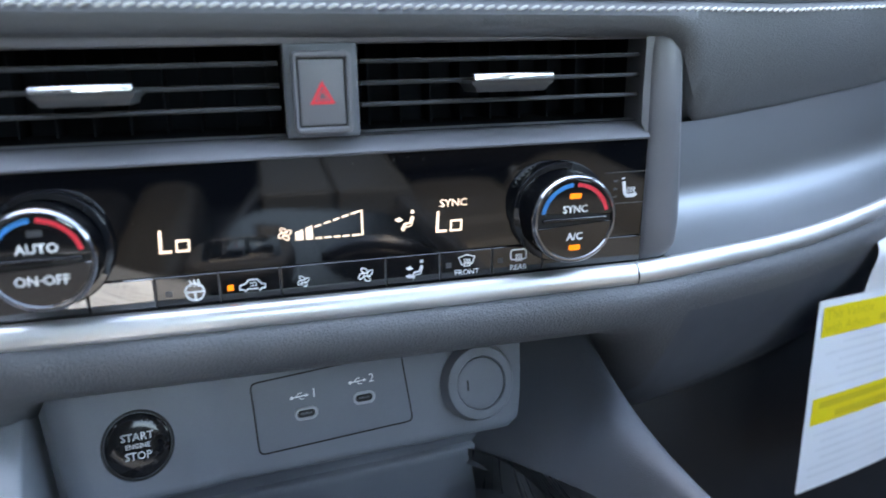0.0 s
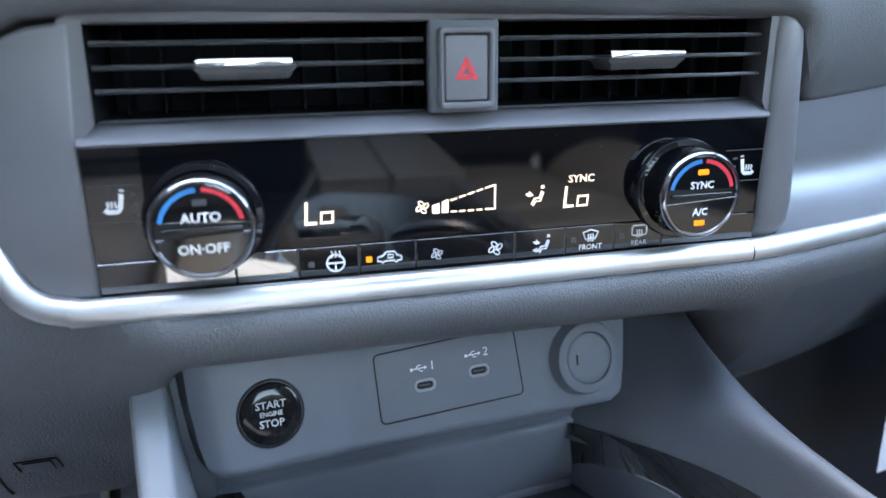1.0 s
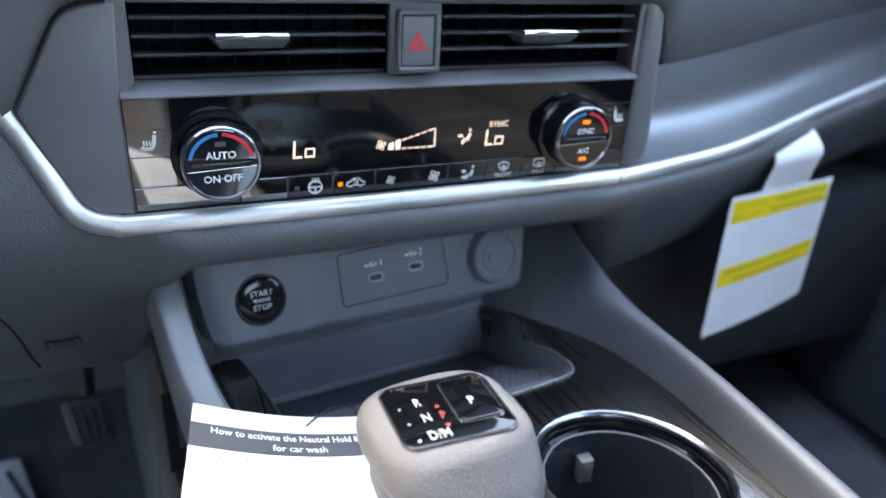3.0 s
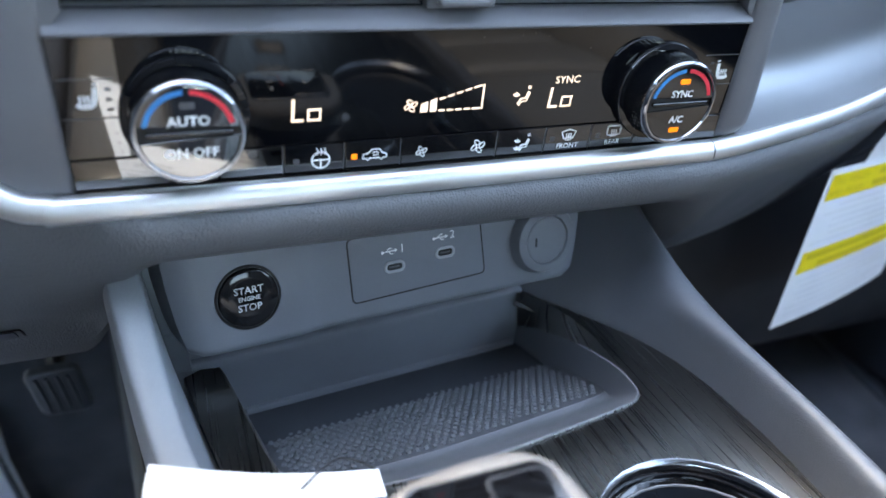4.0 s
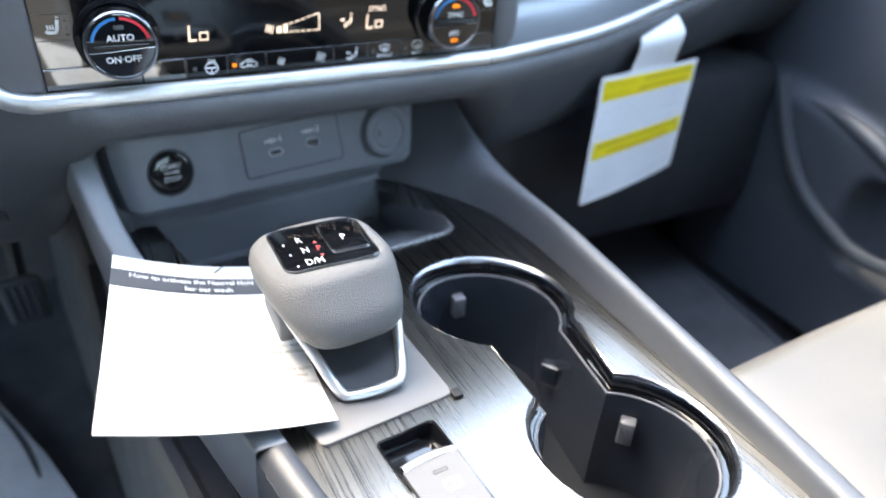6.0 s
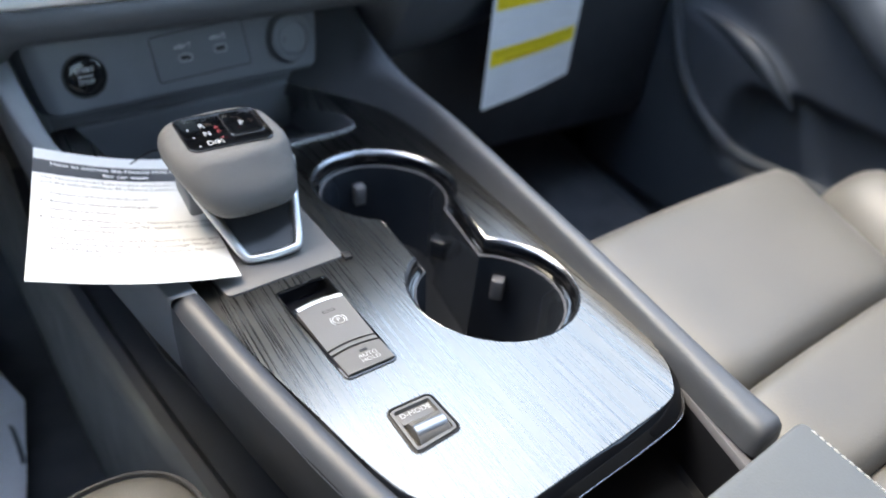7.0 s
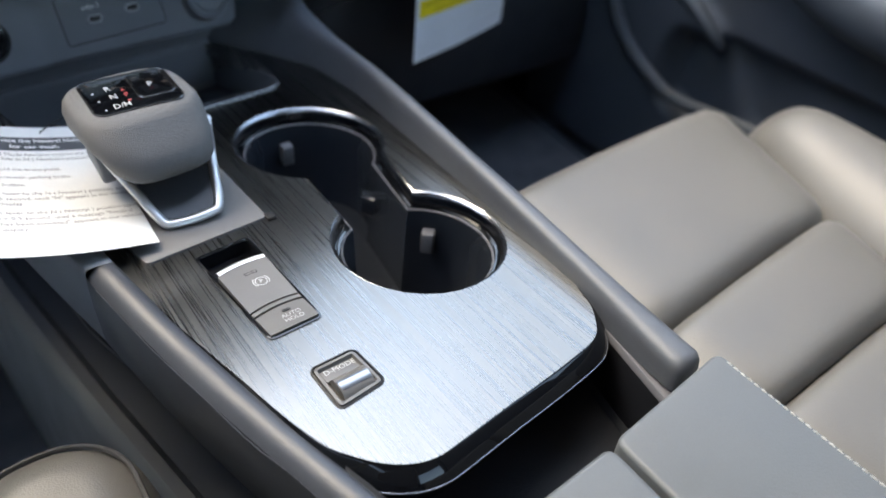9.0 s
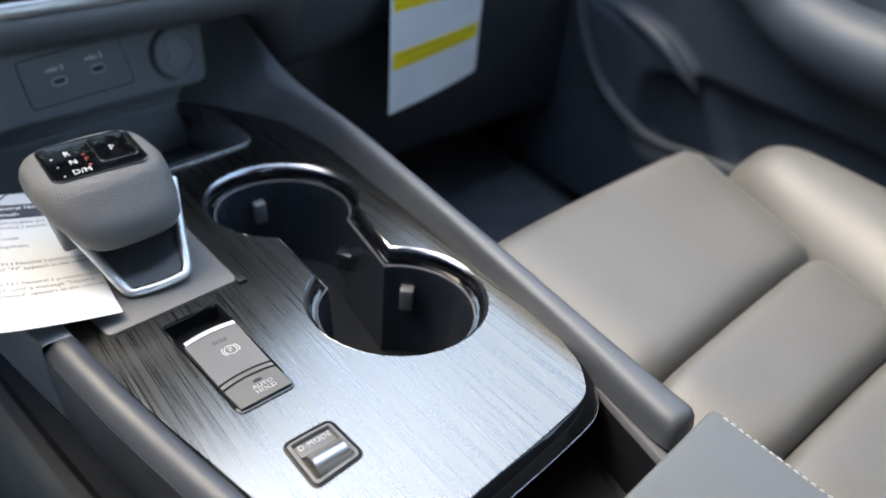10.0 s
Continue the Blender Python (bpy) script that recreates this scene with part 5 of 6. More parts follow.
def right_section(foot, crest):
    """Base on the deck, hollow inner face, rounded crest, outer face."""
    zb = zd(foot.x, foot.y) - 0.012
    d = Vector((crest.x - foot.x, crest.y - foot.y, crest.z - zb))
    k = smooth(0.012, 0.045, d.x)
    steep = ((0.0, 0.0), (0.015, 0.30), (0.03, 0.60), (0.06, 0.78), (0.13, 0.885), (0.26, 0.955), (0.46, 0.990), (0.80, 1.0))
    wide = ((0.0, 0.0), (0.07, 0.13), (0.20, 0.30), (0.37, 0.49), (0.56, 0.68), (0.75, 0.855), (0.87, 0.945), (0.94, 0.985))
    out = []
    for (a, b), (p, q) in zip(steep, wide):
        u, v = a + (p - a) * k, b + (q - b) * k
        out.append(Vector((foot.x + d.x * u, foot.y + d.y * min(u * 1.15, 1), zb + d.z * v)))
    for o, h in ((0.0, -0.0004), (0.0030, -0.0020), (0.0052, -0.0052), (0.0066, -0.0100), (0.008, -0.02), (0.010, -0.10), (0.008, -0.13)):
        out.append(Vector((crest.x + o, crest.y, crest.z + h)))
    return out


feet = curve_pts([(x, y, 0) for x, y in RAIL_FOOT], 4)
crests = curve_pts(RAIL_CREST, 4)
secs = [right_section(p - Vector((0.0012, 0, 0)), q) for p, q in zip(feet, crests)]
end = secs[-1]
cen = Vector((0.172, -0.150, 0.405))
for k, o in ((0.97, 0.0020), (0.90, 0.0042), (0.78, 0.0055), (0.4, 0.0062)):
    secs.append([Vector((cen.x + (p.x - cen.x) * k, p.y - o, cen.z + (p.z - cen.z) * k)) for p in end])
part("right_rail", ringface(B(), secs, closed=False, cap1=True), M_RAIL, con, "padded rail beside the passenger", sharp=80)


# right and left border of the wing's flat top
STRUT_TOP = [(0.09, -0.0690, -0.0850), (0.13, -0.0765, -0.0945), (0.2, -0.0915, -0.1095), (0.24, -0.1015, -0.1180), (0.287, -0.1122, -0.1272), (0.306, -0.1165, -0.1308), (0.328, -0.1200, -0.1350), (0.350, -0.1234, -0.1390), (0.377, -0.1275, -0.1432), (0.44, -0.1365, -0.1530)]


def left_section(y, pad=False):
    dx = interp(y, sorted([(b, a) for a, b in LEFT_EDGE] + [(-0.35, 0.037)]))[0]
    rz = interp(y, [(-0.35, 0.4265), (0.0, 0.4275), (0.095, 0.4285), (0.2, 0.430), (0.28, 0.432), (0.33, 0.442), (0.37, 0.464), (0.40, 0.482), (0.44, 0.505)])[0]
    zb = zd(dx, y) - 0.012
    if pad:
        wide = 0.0187
        out = [(dx + 0.0012, zb), (dx + 0.0008, zb + 0.008)]
        out += [(dx - wide * a, rz + b) for a, b in ((0.03, -0.0045), (0.10, -0.0022), (0.24, -0.0006), (0.42, 0.0), (0.62, -0.0007), (0.82, -0.0030))]
        left = dx - wide
        out += [(left, rz - 0.0065)]
    else:
        right, left = interp(y, STRUT_TOP)
        foot, top = Vector((dx + 0.0008, zb)), Vector((right + 0.0012, rz - 0.0026))
        out = [tuple(foot.lerp(top, k)) for k in (0.0, 0.06, 0.5, 0.94, 1.0)]
        out += [(right + 0.0004, rz - 0.0009), (right - 0.0012, rz - 0.0001), (right * 0.5 + left * 0.5, rz), (left + 0.0014, rz), (left + 0.0003, rz - 0.0012), (left - 0.0004, rz - 0.0040)]
    out += [(left - 0.0012, rz - 0.016), (left - 0.0015, rz - 0.03), (left - 0.0010, rz - 0.060), (left + 0.008, rz - 0.078)]
    return [Vector((x, y, z)) for x, z in out]


part("left_wing_rail", ringface(B(), [left_section(y) for y in (0.44, 0.42, 0.40, 0.385, 0.37, 0.355, 0.34, 0.32, 0.30, 0.27, 0.23, 0.19, 0.15, 0.11, 0.09)], closed=False), M_WING, con, "hard grey wing of the console", sharp=80)
secs = [left_section(y, True) for y in (0.090, 0.08, 0.06, 0.03, 0.0, -0.04, -0.08, -0.12, -0.17, -0.22, -0.28, -0.34)]
s0 = left_section(0.090, True)
cen = Vector((-0.0755, 0.09, 0.415))
for k, o in ((0.94, 0.0035), (0.80, 0.006), (0.4, 0.0075)):
    secs.insert(0, [Vector((cen.x + (p.x - cen.x) * k - 0.22 * o, 0.09 + o, cen.z + (p.z - cen.z) * k)) for p in s0])
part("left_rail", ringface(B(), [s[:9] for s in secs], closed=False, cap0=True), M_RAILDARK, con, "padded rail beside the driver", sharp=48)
# same padding below the seam, darkened in colour for its shaded side
part("rail_side", ringface(B(), [s[8:] for s in secs], closed=False), M_RAILSHADE, con, "rail side below the seam, shade in its colour", sharp=48)
bm = B()
y = 0.078
while y > -0.33:
    p, q = left_section(y, True)[8] + Vector((-0.0004, 0, 0)), left_section(y - 0.0036, True)[8] + Vector((-0.0004, 0, 0))
    tube(bm, [p, (p + q) / 2 + Vector((-0.0003, 0, 0)), q], [0.0002, 0.0004, 0.0002], 5)
    y -= 0.0040
part("rail_stitching", bm, M_RAILDARK, con, "dark grey stitches", kind="stuff")

# lower body under the floating deck, seen through the gap on the driver's side
rings = []
for y in (0.9, 0.6, 0.44, 0.3, 0.15, 0.0, -0.15, -0.35):
    x = interp(y, [(-0.35, -0.015), (-0.15, -0.050), (0.048, -0.086), (0.136, -0.103), (0.245, -0.122), (0.44, -0.150), (0.9, -0.19)])[0]
    low = interp(y, [(-0.35, -0.085), (0.0, -0.12), (0.32, -0.153), (0.467, -0.17), (0.67, -0.187), (0.9, -0.21)])[0]
    rings.append([Vector((low, y, 0.0)), Vector((low * 0.5 + x * 0.5 - 0.004, y, 0.14)), Vector((x - 0.007, y, 0.235)), Vector((x - 0.003, y, 0.254)), Vector((x + 0.003, y, 0.26)), Vector((x + 0.012, y, 0.26)), Vector((x + 0.018, y, 0.252)), Vector((0.19, y, 0.23)), Vector((0.200, y, 0.0))])
part("lower_body", ringface(B(), rings, closed=False), M_LOWER, con)
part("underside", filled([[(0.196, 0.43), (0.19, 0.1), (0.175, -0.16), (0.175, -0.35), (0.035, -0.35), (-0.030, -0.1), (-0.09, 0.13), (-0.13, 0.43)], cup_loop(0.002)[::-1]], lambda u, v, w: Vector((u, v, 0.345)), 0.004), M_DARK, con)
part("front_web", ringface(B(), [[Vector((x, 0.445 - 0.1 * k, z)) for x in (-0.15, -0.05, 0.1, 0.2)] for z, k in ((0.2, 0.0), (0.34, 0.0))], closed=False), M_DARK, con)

# bin between deck and armrest, with a narrow ledge along the rail
LEDGE = [(0.1690, 0.1685, -0.094), (0.1672, 0.1650, -0.110), (0.1650, 0.1617, -0.127), (0.1630, 0.1588, -0.143), (0.1615, 0.1565, -0.1544), (0.1600, 0.1540, -0.175), (0.1590, 0.1520, -0.21)]
part("bin_edge", ringface(B(), [[Vector((a + 0.002, y, 0.4050)), Vector((a, y, 0.4055)), Vector((b + 0.0006, y, 0.4055)), Vector((b, y, 0.4048)), Vector((b - 0.0002, y, 0.400))] for a, b, y in LEDGE], closed=False), M_BEZEL, con, "narrow pale ledge beside the rail")
line = [(b, y) for a, b, y in LEDGE] + [(-0.02, -0.21), (-0.02, -0.10)]
bm = B()
ringface(bm, [[Vector((x - d * (x > 0.1), y, z)) for x, y in line] for d, z in ((0.0, 0.404), (0.0006, 0.370), (0.0020, 0.360), (0.0060, 0.3565))], cap1=True)
part("rear_bin", bm, mat("bin plastic", (0.012, 0.0130, 0.016), 0.40, ior=1.30, grain=1300, bump=0.5), con, "shallow dark bin")

# ---- armrest: two lids ----
arm = thing("armrest", (0.09, -0.26, 0.36), "grey vinyl split armrest lid with white edge stitching", "armrest")
for nm, x0, x1, y0 in (("passenger_lid", 0.0925, 0.1870, -0.1640), ("driver_lid", 0.000, 0.0888, -0.1700)):
    lp = round_poly([(x0, -0.42), (x1, -0.42), (x1, y0 + (0.004 if x0 > 0.05 else 0.0)), (x0, y0 - 0.005)], 0.007, 5)
    part(nm, prism(B(), lp, lambda u, v, w: Vector((u, v, 0.37 + w)), 0, 0.062, 0.003, 4), M_ARM, arm)
bm = B()
y = -0.168
while y > -0.41:
    p, q = Vector((0.1842, y, 0.4316)), Vector((0.1842, y - 0.0036, 0.4316))
    tube(bm, [p, (p + q) / 2 + Vector((0, 0, 0.0007)), q], [0.0004, 0.0007, 0.0004], 6)
    y -= 0.0045
part("lid_stitching", bm, M_THREAD, arm, "white stitches", kind="stuff")

# added near-black filler that paints shade into the gap between the lids
part("lid_gap_filler", box(B(), 0.080, 0.100, -0.42, -0.172, 0.372, 0.400, 0.001), M_LINE, arm)

# ---- parking brake switch ----
epb = thing("parking_brake_switch", (0.0, 0.03, 0.415), "grey parking brake switch in gloss black well", "switch")
part("well", ringface(B(), [[fd(u, v, w) for u, v in inset(EPB, d)] for d, w in ((-0.0006, 0.0006), (0.0006, 0.0008), (0.0014, -0.0005), (0.0022, -0.009))], cap1=True), M_GLOSS, epb, "gloss black well")
EX = lambda s, t: (lambda a, b: (a[0] + (b[0] - a[0]) * s, a[1] + (b[1] - a[1]) * s))((-0.0245 + 0.008 * t, 0.0772 - 0.0902 * t), (0.0128 + 0.0044 * t, 0.0832 - 0.0930 * t))


def epb_key(t0, t1, s0, s1, crown, bulge, tail=1.0):
    rows = []
    for i in range(13):
        t = t0 + (t1 - t0) * i / 12
        h = crown(i / 12)
        row = []
        for j in range(9):
            s = s0 + (s1 - s0) * j / 8
            b = bulge * (1 - (2 * j / 8 - 1) ** 2) * (1 - (1 - tail) * i / 12)
            u, v = EX(s, t - b)
            row.append(fd(u, v, h))
        row = [row[0] + Vector((0, 0, -0.006))] + row + [row[-1] + Vector((0, 0, -0.006))]
        rows.append(row)
    first = [p + Vector((0, 0, -0.007)) for p in rows[0]]
    last = [p + Vector((0, 0, -0.007)) for p in rows[-1]]
    return ringface(B(), [first] + rows + [last], closed=False)


part("brake_key", epb_key(0.305, 0.722, 0.035, 0.965, lambda k: 0.0036 - 0.0026 * k, 0.022), M_SWITCH, epb, "grey rocker key")
bm = B()
rows = []
for i in range(4):
    rows.append([fd(*EX(0.055 + 0.89 * j / 8, 0.252 + 0.020 * i - 0.02 * (1 - (2 * j / 8 - 1) ** 2)), (0.0022, 0.0042, 0.0048, 0.0042)[i]) for j in range(9)])
part("bright_edge", ringface(bm, rows, closed=False), M_SATIN, epb, "bright satin front edge")
part("divider_key", epb_key(0.740, 0.772, 0.035, 0.965, lambda k: 0.0012, 0.022), M_SWITCH, epb)
part("hold_key", epb_key(0.790, 0.982, 0.035, 0.965, lambda k: 0.0012 + 0.0008 * k, 0.022, 0.0), M_SWITCH, epb, "grey hold key")
fe = lambda u, v, w: fd(0.0003 + u - 0.09 * v, 0.0350 + v + 0.08 * u, 0.0023 + 0.05 * v + w)
bm = B()
stroke(bm, circle(0.0036, 24), 0.0005, fe, 0, 0.0002, closed=True)
for sgn in (0, math.pi):
    stroke(bm, [(0.0050 * math.cos(sgn + radians(a)), 0.0050 * math.sin(sgn + radians(a))) for a in range(-42, 43, 12)], 0.0006, fe, 0, 0.0002)
part("brake_symbol", bm, M_MARK, epb, flat=True)
lettering("P", 0.0050, fe, 0.0, 0.0, M_MARK, epb, lift=0.0002)
part("brake_lamp", frame_ring(B(), rr(0.0084, 0.0021, 0.0003, 2, -0.0015, 0.0098), rr(0.0076, 0.0013, 0.0002, 2, -0.0015, 0.0098), fe, -0.0002, 0.0003), M_LINE, epb, "unlit lamp outline")
fa = lambda u, v, w: fd(0.0030 + u - 0.06 * v, -0.0008 + v + 0.07 * u, 0.0021 - 0.04 * v + w)
lettering("AUTO", 0.0045, fa, -0.0005, 0.0006, M_MARK, epb, lift=0.0002)
lettering("HOLD", 0.0045, fa, -0.0005, -0.0036, M_MARK, epb, lift=0.0002)
part("hold_lamp", frame_ring(B(), rr(0.0052, 0.0017, 0.0003, 2, -0.001, 0.0054), rr(0.0045, 0.0010, 0.0002, 2, -0.001, 0.0054), fa, -0.0002, 0.0002), M_EDGE, epb, "unlit lamp outline")

# ---- drive mode switch ----
dmo = thing("drive_mode_switch", (0.006, -0.058, 0.415), "grey drive mode toggle with satin roller", "switch")
part("surround", ringface(B(), [[fd(u, v, w) for u, v in inset(DMODE, d)] for d, w in ((-0.0008, 0.0004), (0.0002, 0.0007), (0.0010, -0.0008))]), M_LINE, dmo)
part("tray", ringface(B(), [[fd(u, v, w) for u, v in inset(DMODE, d)] for d, w in ((0.0008, -0.001), (0.0012, 0.0008), (0.0030, 0.0010), (0.0042, -0.0022), (0.0060, -0.0035))], cap1=True), M_SWITCH, dmo)
bm = B()
rows = []
for i in range(9):
    a = math.pi * i / 8
    v, w = -0.0635 - 0.0085 * math.cos(a) * -1, 0.0065 * math.sin(a) - 0.0025
    rows.append([fd(u, v + 0.05 * (u - 0.006), w) for u in (-0.0035, 0.0005, 0.006, 0.012, 0.0160)])
roller = part("roller", ringface(bm, rows, closed=False, cap0=False), M_SWITCH, dmo, "grey roller")
ends = [[fd(u, -0.0635 - 0.0085 * math.cos(math.pi * i / 8) * -1 + 0.05 * (u - 0.006), 0.0065 * math.sin(math.pi * i / 8) - 0.0025) for i in range(9)] for u in (-0.0035, 0.0160)]
bm = B()
for e in ends:
    bm.faces.new([bm.verts.new(p) for p in e])
part("roller_end", bm, M_SWITCH, roller)
# the roller's highlight, laid on as a brighter metal strip
bm = B()
rows = []
for i in range(5):
    a = math.pi * (0.40 + 0.26 * i / 4)
    v, w = -0.0635 + 0.0085 * math.cos(a), 0.0065 * math.sin(a) - 0.0023 + (0.0003 if 0 < i < 4 else 0)
    rows.append([fd(u, v + 0.05 * (u - 0.006), w) for u in (-0.0030, 0.0005, 0.006, 0.012, 0.0155)])
part("roller_highlight", ringface(bm, rows, closed=False), mat("roller highlight strip", (0.36, 0.365, 0.37), 0.3, metal=1.0), roller, "bright strip for the roller's highlight")
part("label_plate", prism(B(), [(-0.0050, -0.0556), (0.0172, -0.0545), (0.0162, -0.0455), (-0.0056, -0.0468)], fd, -0.0045, -0.0012, 0.0004), M_SWITCH, dmo)
fl2 = lambda u, v, w: fd(0.0058 + u, -0.0498 + v + 0.05 * u, w - 0.001)
lettering("D-MODE", 0.0050, fl2, 0, 0, M_MARK, dmo, lift=0.0004)

# ---- gear selector ----
gear = thing("gear_selector", (-0.017, 0.15, 0.418), "leather gear selector with chrome frame and display", "gear selector")


def sup(cx, cy, a, b, z, n=36, e=3.2, tilt=0.0):
    out = []
    for i in range(n):
        t = 2 * math.pi * i / n
        c, s = math.cos(t), math.sin(t)
        x, y = a * math.copysign(abs(c) ** (2 / e), c), b * math.copysign(abs(s) ** (2 / e), s)
        x2, y2 = x * math.cos(0.10) - y * math.sin(0.10), x * math.sin(0.10) + y * math.cos(0.10)
        out.append(Vector((cx + x2, cy + y2, z + tilt * y2)))
    return out


KX = -0.0190
rings = [sup(-0.0130, 0.1500, 0.014, 0.0120, 0.4470), sup(-0.0132, 0.1490, 0.0235, 0.0190, 0.4474), sup(-0.0136, 0.1496, 0.0298, 0.0240, 0.4500), sup(-0.0146, 0.1525, 0.0336, 0.0288, 0.4545), sup(-0.0160, 0.1565, 0.0358, 0.0322, 0.4605), sup(-0.0175, 0.1615, 0.0386, 0.0342, 0.4670),
         sup(-0.0190, 0.1682, 0.0402, 0.0360, 0.4730), sup(-0.0192, 0.1722, 0.0404, 0.0356, 0.4787), sup(KX, 0.1738, 0.0392, 0.0340, 0.4832), sup(KX, 0.1742, 0.0370, 0.0318, 0.4862), sup(KX, 0.1744, 0.0332, 0.0280, 0.4880), sup(KX, 0.1744, 0.0295, 0.0245, 0.4884)]
part("knob", ringface(B(), rings, cap0=True, cap1=True), M_KNOB, gear, "grained grey leather knob", sharp=60)
fkn = lambda u, v, w: Vector((u - 0.0018, v - 0.0028, 0.4884 + w))
dl = rr(0.0556, 0.0465, 0.0068, 6, -0.0165, 0.1772)
glass = part("display", prism(B(), dl, fkn, -0.002, 0.0010, 0.0006), M_BUTTON, gear, "gloss black display", sharp=20)
part("display_edge", frame_ring(B(), inset(dl, -0.0010), dl, fkn, -0.002, 0.0009, 0.0003), mat("display edge", (0.16, 0.16, 0.17), 0.25, metal=0.8), gear)
pk = rr(0.0232, 0.0335, 0.0035, 4, -0.0028, 0.1805)
park = part("park_key", prism(B(), inset(pk, 0.0004), fkn, 0, 0.0021, 0.0009), M_BUTTON, gear, "gloss black park key", sharp=20)
part("park_key_edge", frame_ring(B(), inset(pk, -0.0003), inset(pk, 0.0004), fkn, 0.0, 0.0014, 0.0002), mat("key edge", (0.32, 0.33, 0.34), 0.2, metal=0.9), park)
lettering("P", 0.0088, fkn, -0.0036, 0.1775, M_MARK, park, lift=0.0023, stretch=0.75, bold=0.00005)
lettering("R", 0.0086, fkn, -0.0290, 0.1846, M_MARK, gear, lift=0.0013, stretch=0.72, bold=0.00005)
lettering("N", 0.0086, fkn, -0.0284, 0.1728, M_MARK, gear, lift=0.0013, stretch=0.72, bold=0.00005)
lettering("D/M", 0.0086, fkn, -0.0267, 0.1600, M_MARK, gear, lift=0.0013, stretch=0.72, bold=0.00005)
bm = B()
prism(bm, [(-0.0207, 0.1812), (-0.0221, 0.1788), (-0.0193, 0.1788)], fkn, 0.001, 0.0013)
prism(bm, [(-0.0207, 0.1636), (-0.0193, 0.1660), (-0.0221, 0.1660)], fkn, 0.001, 0.0013)
part("shift_arrows", bm, M_DIMRED, gear, flat=True)
lettering("P", 0.0080, fkn, -0.0204, 0.1724, M_DIMRED, gear, lift=0.0013, stretch=0.72)
bm = B()
for u, v in ((-0.0386, 0.1824), (-0.0378, 0.1709), (-0.0372, 0.1585)):
    prism(bm, circle(0.0007, 8, u, v), fkn, 0.001, 0.0013)
part("position_dots", bm, M_MARK, gear, flat=True)
# tapered stem inside a chrome loop
fr = lambda s, t: Vector((-0.0105 + s * (0.0190 + 0.0155 * t), 0.1125 + 0.052 * t + 0.002 * abs(s), 0.4225 + 0.0325 * t))
loop = [Vector((-0.0500, 0.2100, 0.4535)), Vector((-0.0478, 0.1850, 0.4530)), fr(-1.06, 0.9), fr(-1.02, 0.45), fr(-1.0, 0.16), fr(-0.93, 0.03), fr(-0.7, 0.0), fr(0.0, 0.0), fr(0.7, 0.0), fr(0.93, 0.03), fr(1.0, 0.16), fr(1.0, 0.4), fr(1.02, 0.8), fr(1.04, 1.10)]
part("chrome_loop", tube(B(), curve_pts(loop, 5), 0.0034, 10, flat=0.9), M_SATIN, gear, "satin chrome loop")
rings = []
for t in (-0.02, 0.12, 0.3, 0.5, 0.8, 1.1):
    a, b = fr(-0.94, t), fr(0.94, t)
    m = Vector((0, 0.006 * math.sin(math.pi * min(max(t, 0), 1)), -0.002))
    rings.append([a + Vector((0, -0.0002, -0.001)), (a + b) / 2 + m, b + Vector((0, -0.0002, -0.001)), b + Vector((0, 0.040 - 0.03 * t, -0.003)), a + Vector((0, 0.040 - 0.03 * t, -0.003))])
part("stem", ringface(B(), rings, cap0=True, cap1=True), mat("dark stem", (0.035, 0.036, 0.04), 0.28), gear, sharp=50)
part("release_key", prism(B(), rr(0.036, 0.017, 0.004, 4), lambda u, v, w: Vector((-0.0430 - w, 0.176 + u, 0.4455 + v + 0.12 * u)), 0.0, 0.0080, 0.002), M_PLASTIC, gear)

# ---- instruction card hung on the selector ----
card = thing("instruction_card", (-0.09, 0.18, 0.43), "white printed instruction card hung on gear selector", "card")
C_TL, C_TR, C_BL, C_BR = Vector((-0.1292, 0.2723, 0.4490)), Vector((-0.030, 0.2700, 0.4165)), Vector((-0.1545, 0.0937, 0.4665)), Vector((-0.0388, 0.0958, 0.4262))


def fc(u, v, w):
    """Card surface: u 0..1 across, v 0..1 downwards; a slight sag."""
    p = (C_TL * (1 - u) + C_TR * u) * (1 - v) + (C_BL * (1 - u) + C_BR * u) * v
    return p + Vector((0.02, 0.1, 1)).normalized() * (w - 0.004 * math.sin(math.pi * u) - 0.0015 * math.sin(math.pi * v))


bm = B()
N = 14
top = [[fc(i / N, j / N, 0.0003) for i in range(N + 1)] for j in range(N + 1)]
low = [[fc(i / N, j / N, -0.0003) for i in range(N + 1)] for j in range(N + 1)]
ringface(bm, top, closed=False)
ringface(bm, low, closed=False)
rim_t = top[0] + [r[-1] for r in top[1:]] + top[-1][-2::-1] + [r[0] for r in top[-2:0:-1]]
rim_l = low[0] + [r[-1] for r in low[1:]] + low[-1][-2::-1] + [r[0] for r in low[-2:0:-1]]
ringface(bm, [rim_t, rim_l])
part("sheet", bm, M_CARD, card)
CW, CH = 0.119, 0.180
fct = lambda u, v, w: fc(u / CW, -v / CH, w)
bm = B()
rows = [[fct(CW * i / 12, -0.018 - 0.0215 * j / 3, 0.0006) for i in range(13)] for j in range(4)]
part("header_band", ringface(bm, rows, closed=False), M_BAND, card, "dark grey header band")
lettering("How to activate the Neutral Hold Mode", 0.0078, fct, CW * 0.55, -0.0240, M_WHITE, card, lift=0.0009, bold=0.00012, stretch=0.84)
lettering("for car wash", 0.0078, fct, CW * 0.56, -0.0335, M_WHITE, card, lift=0.0009, bold=0.0001, stretch=0.9)
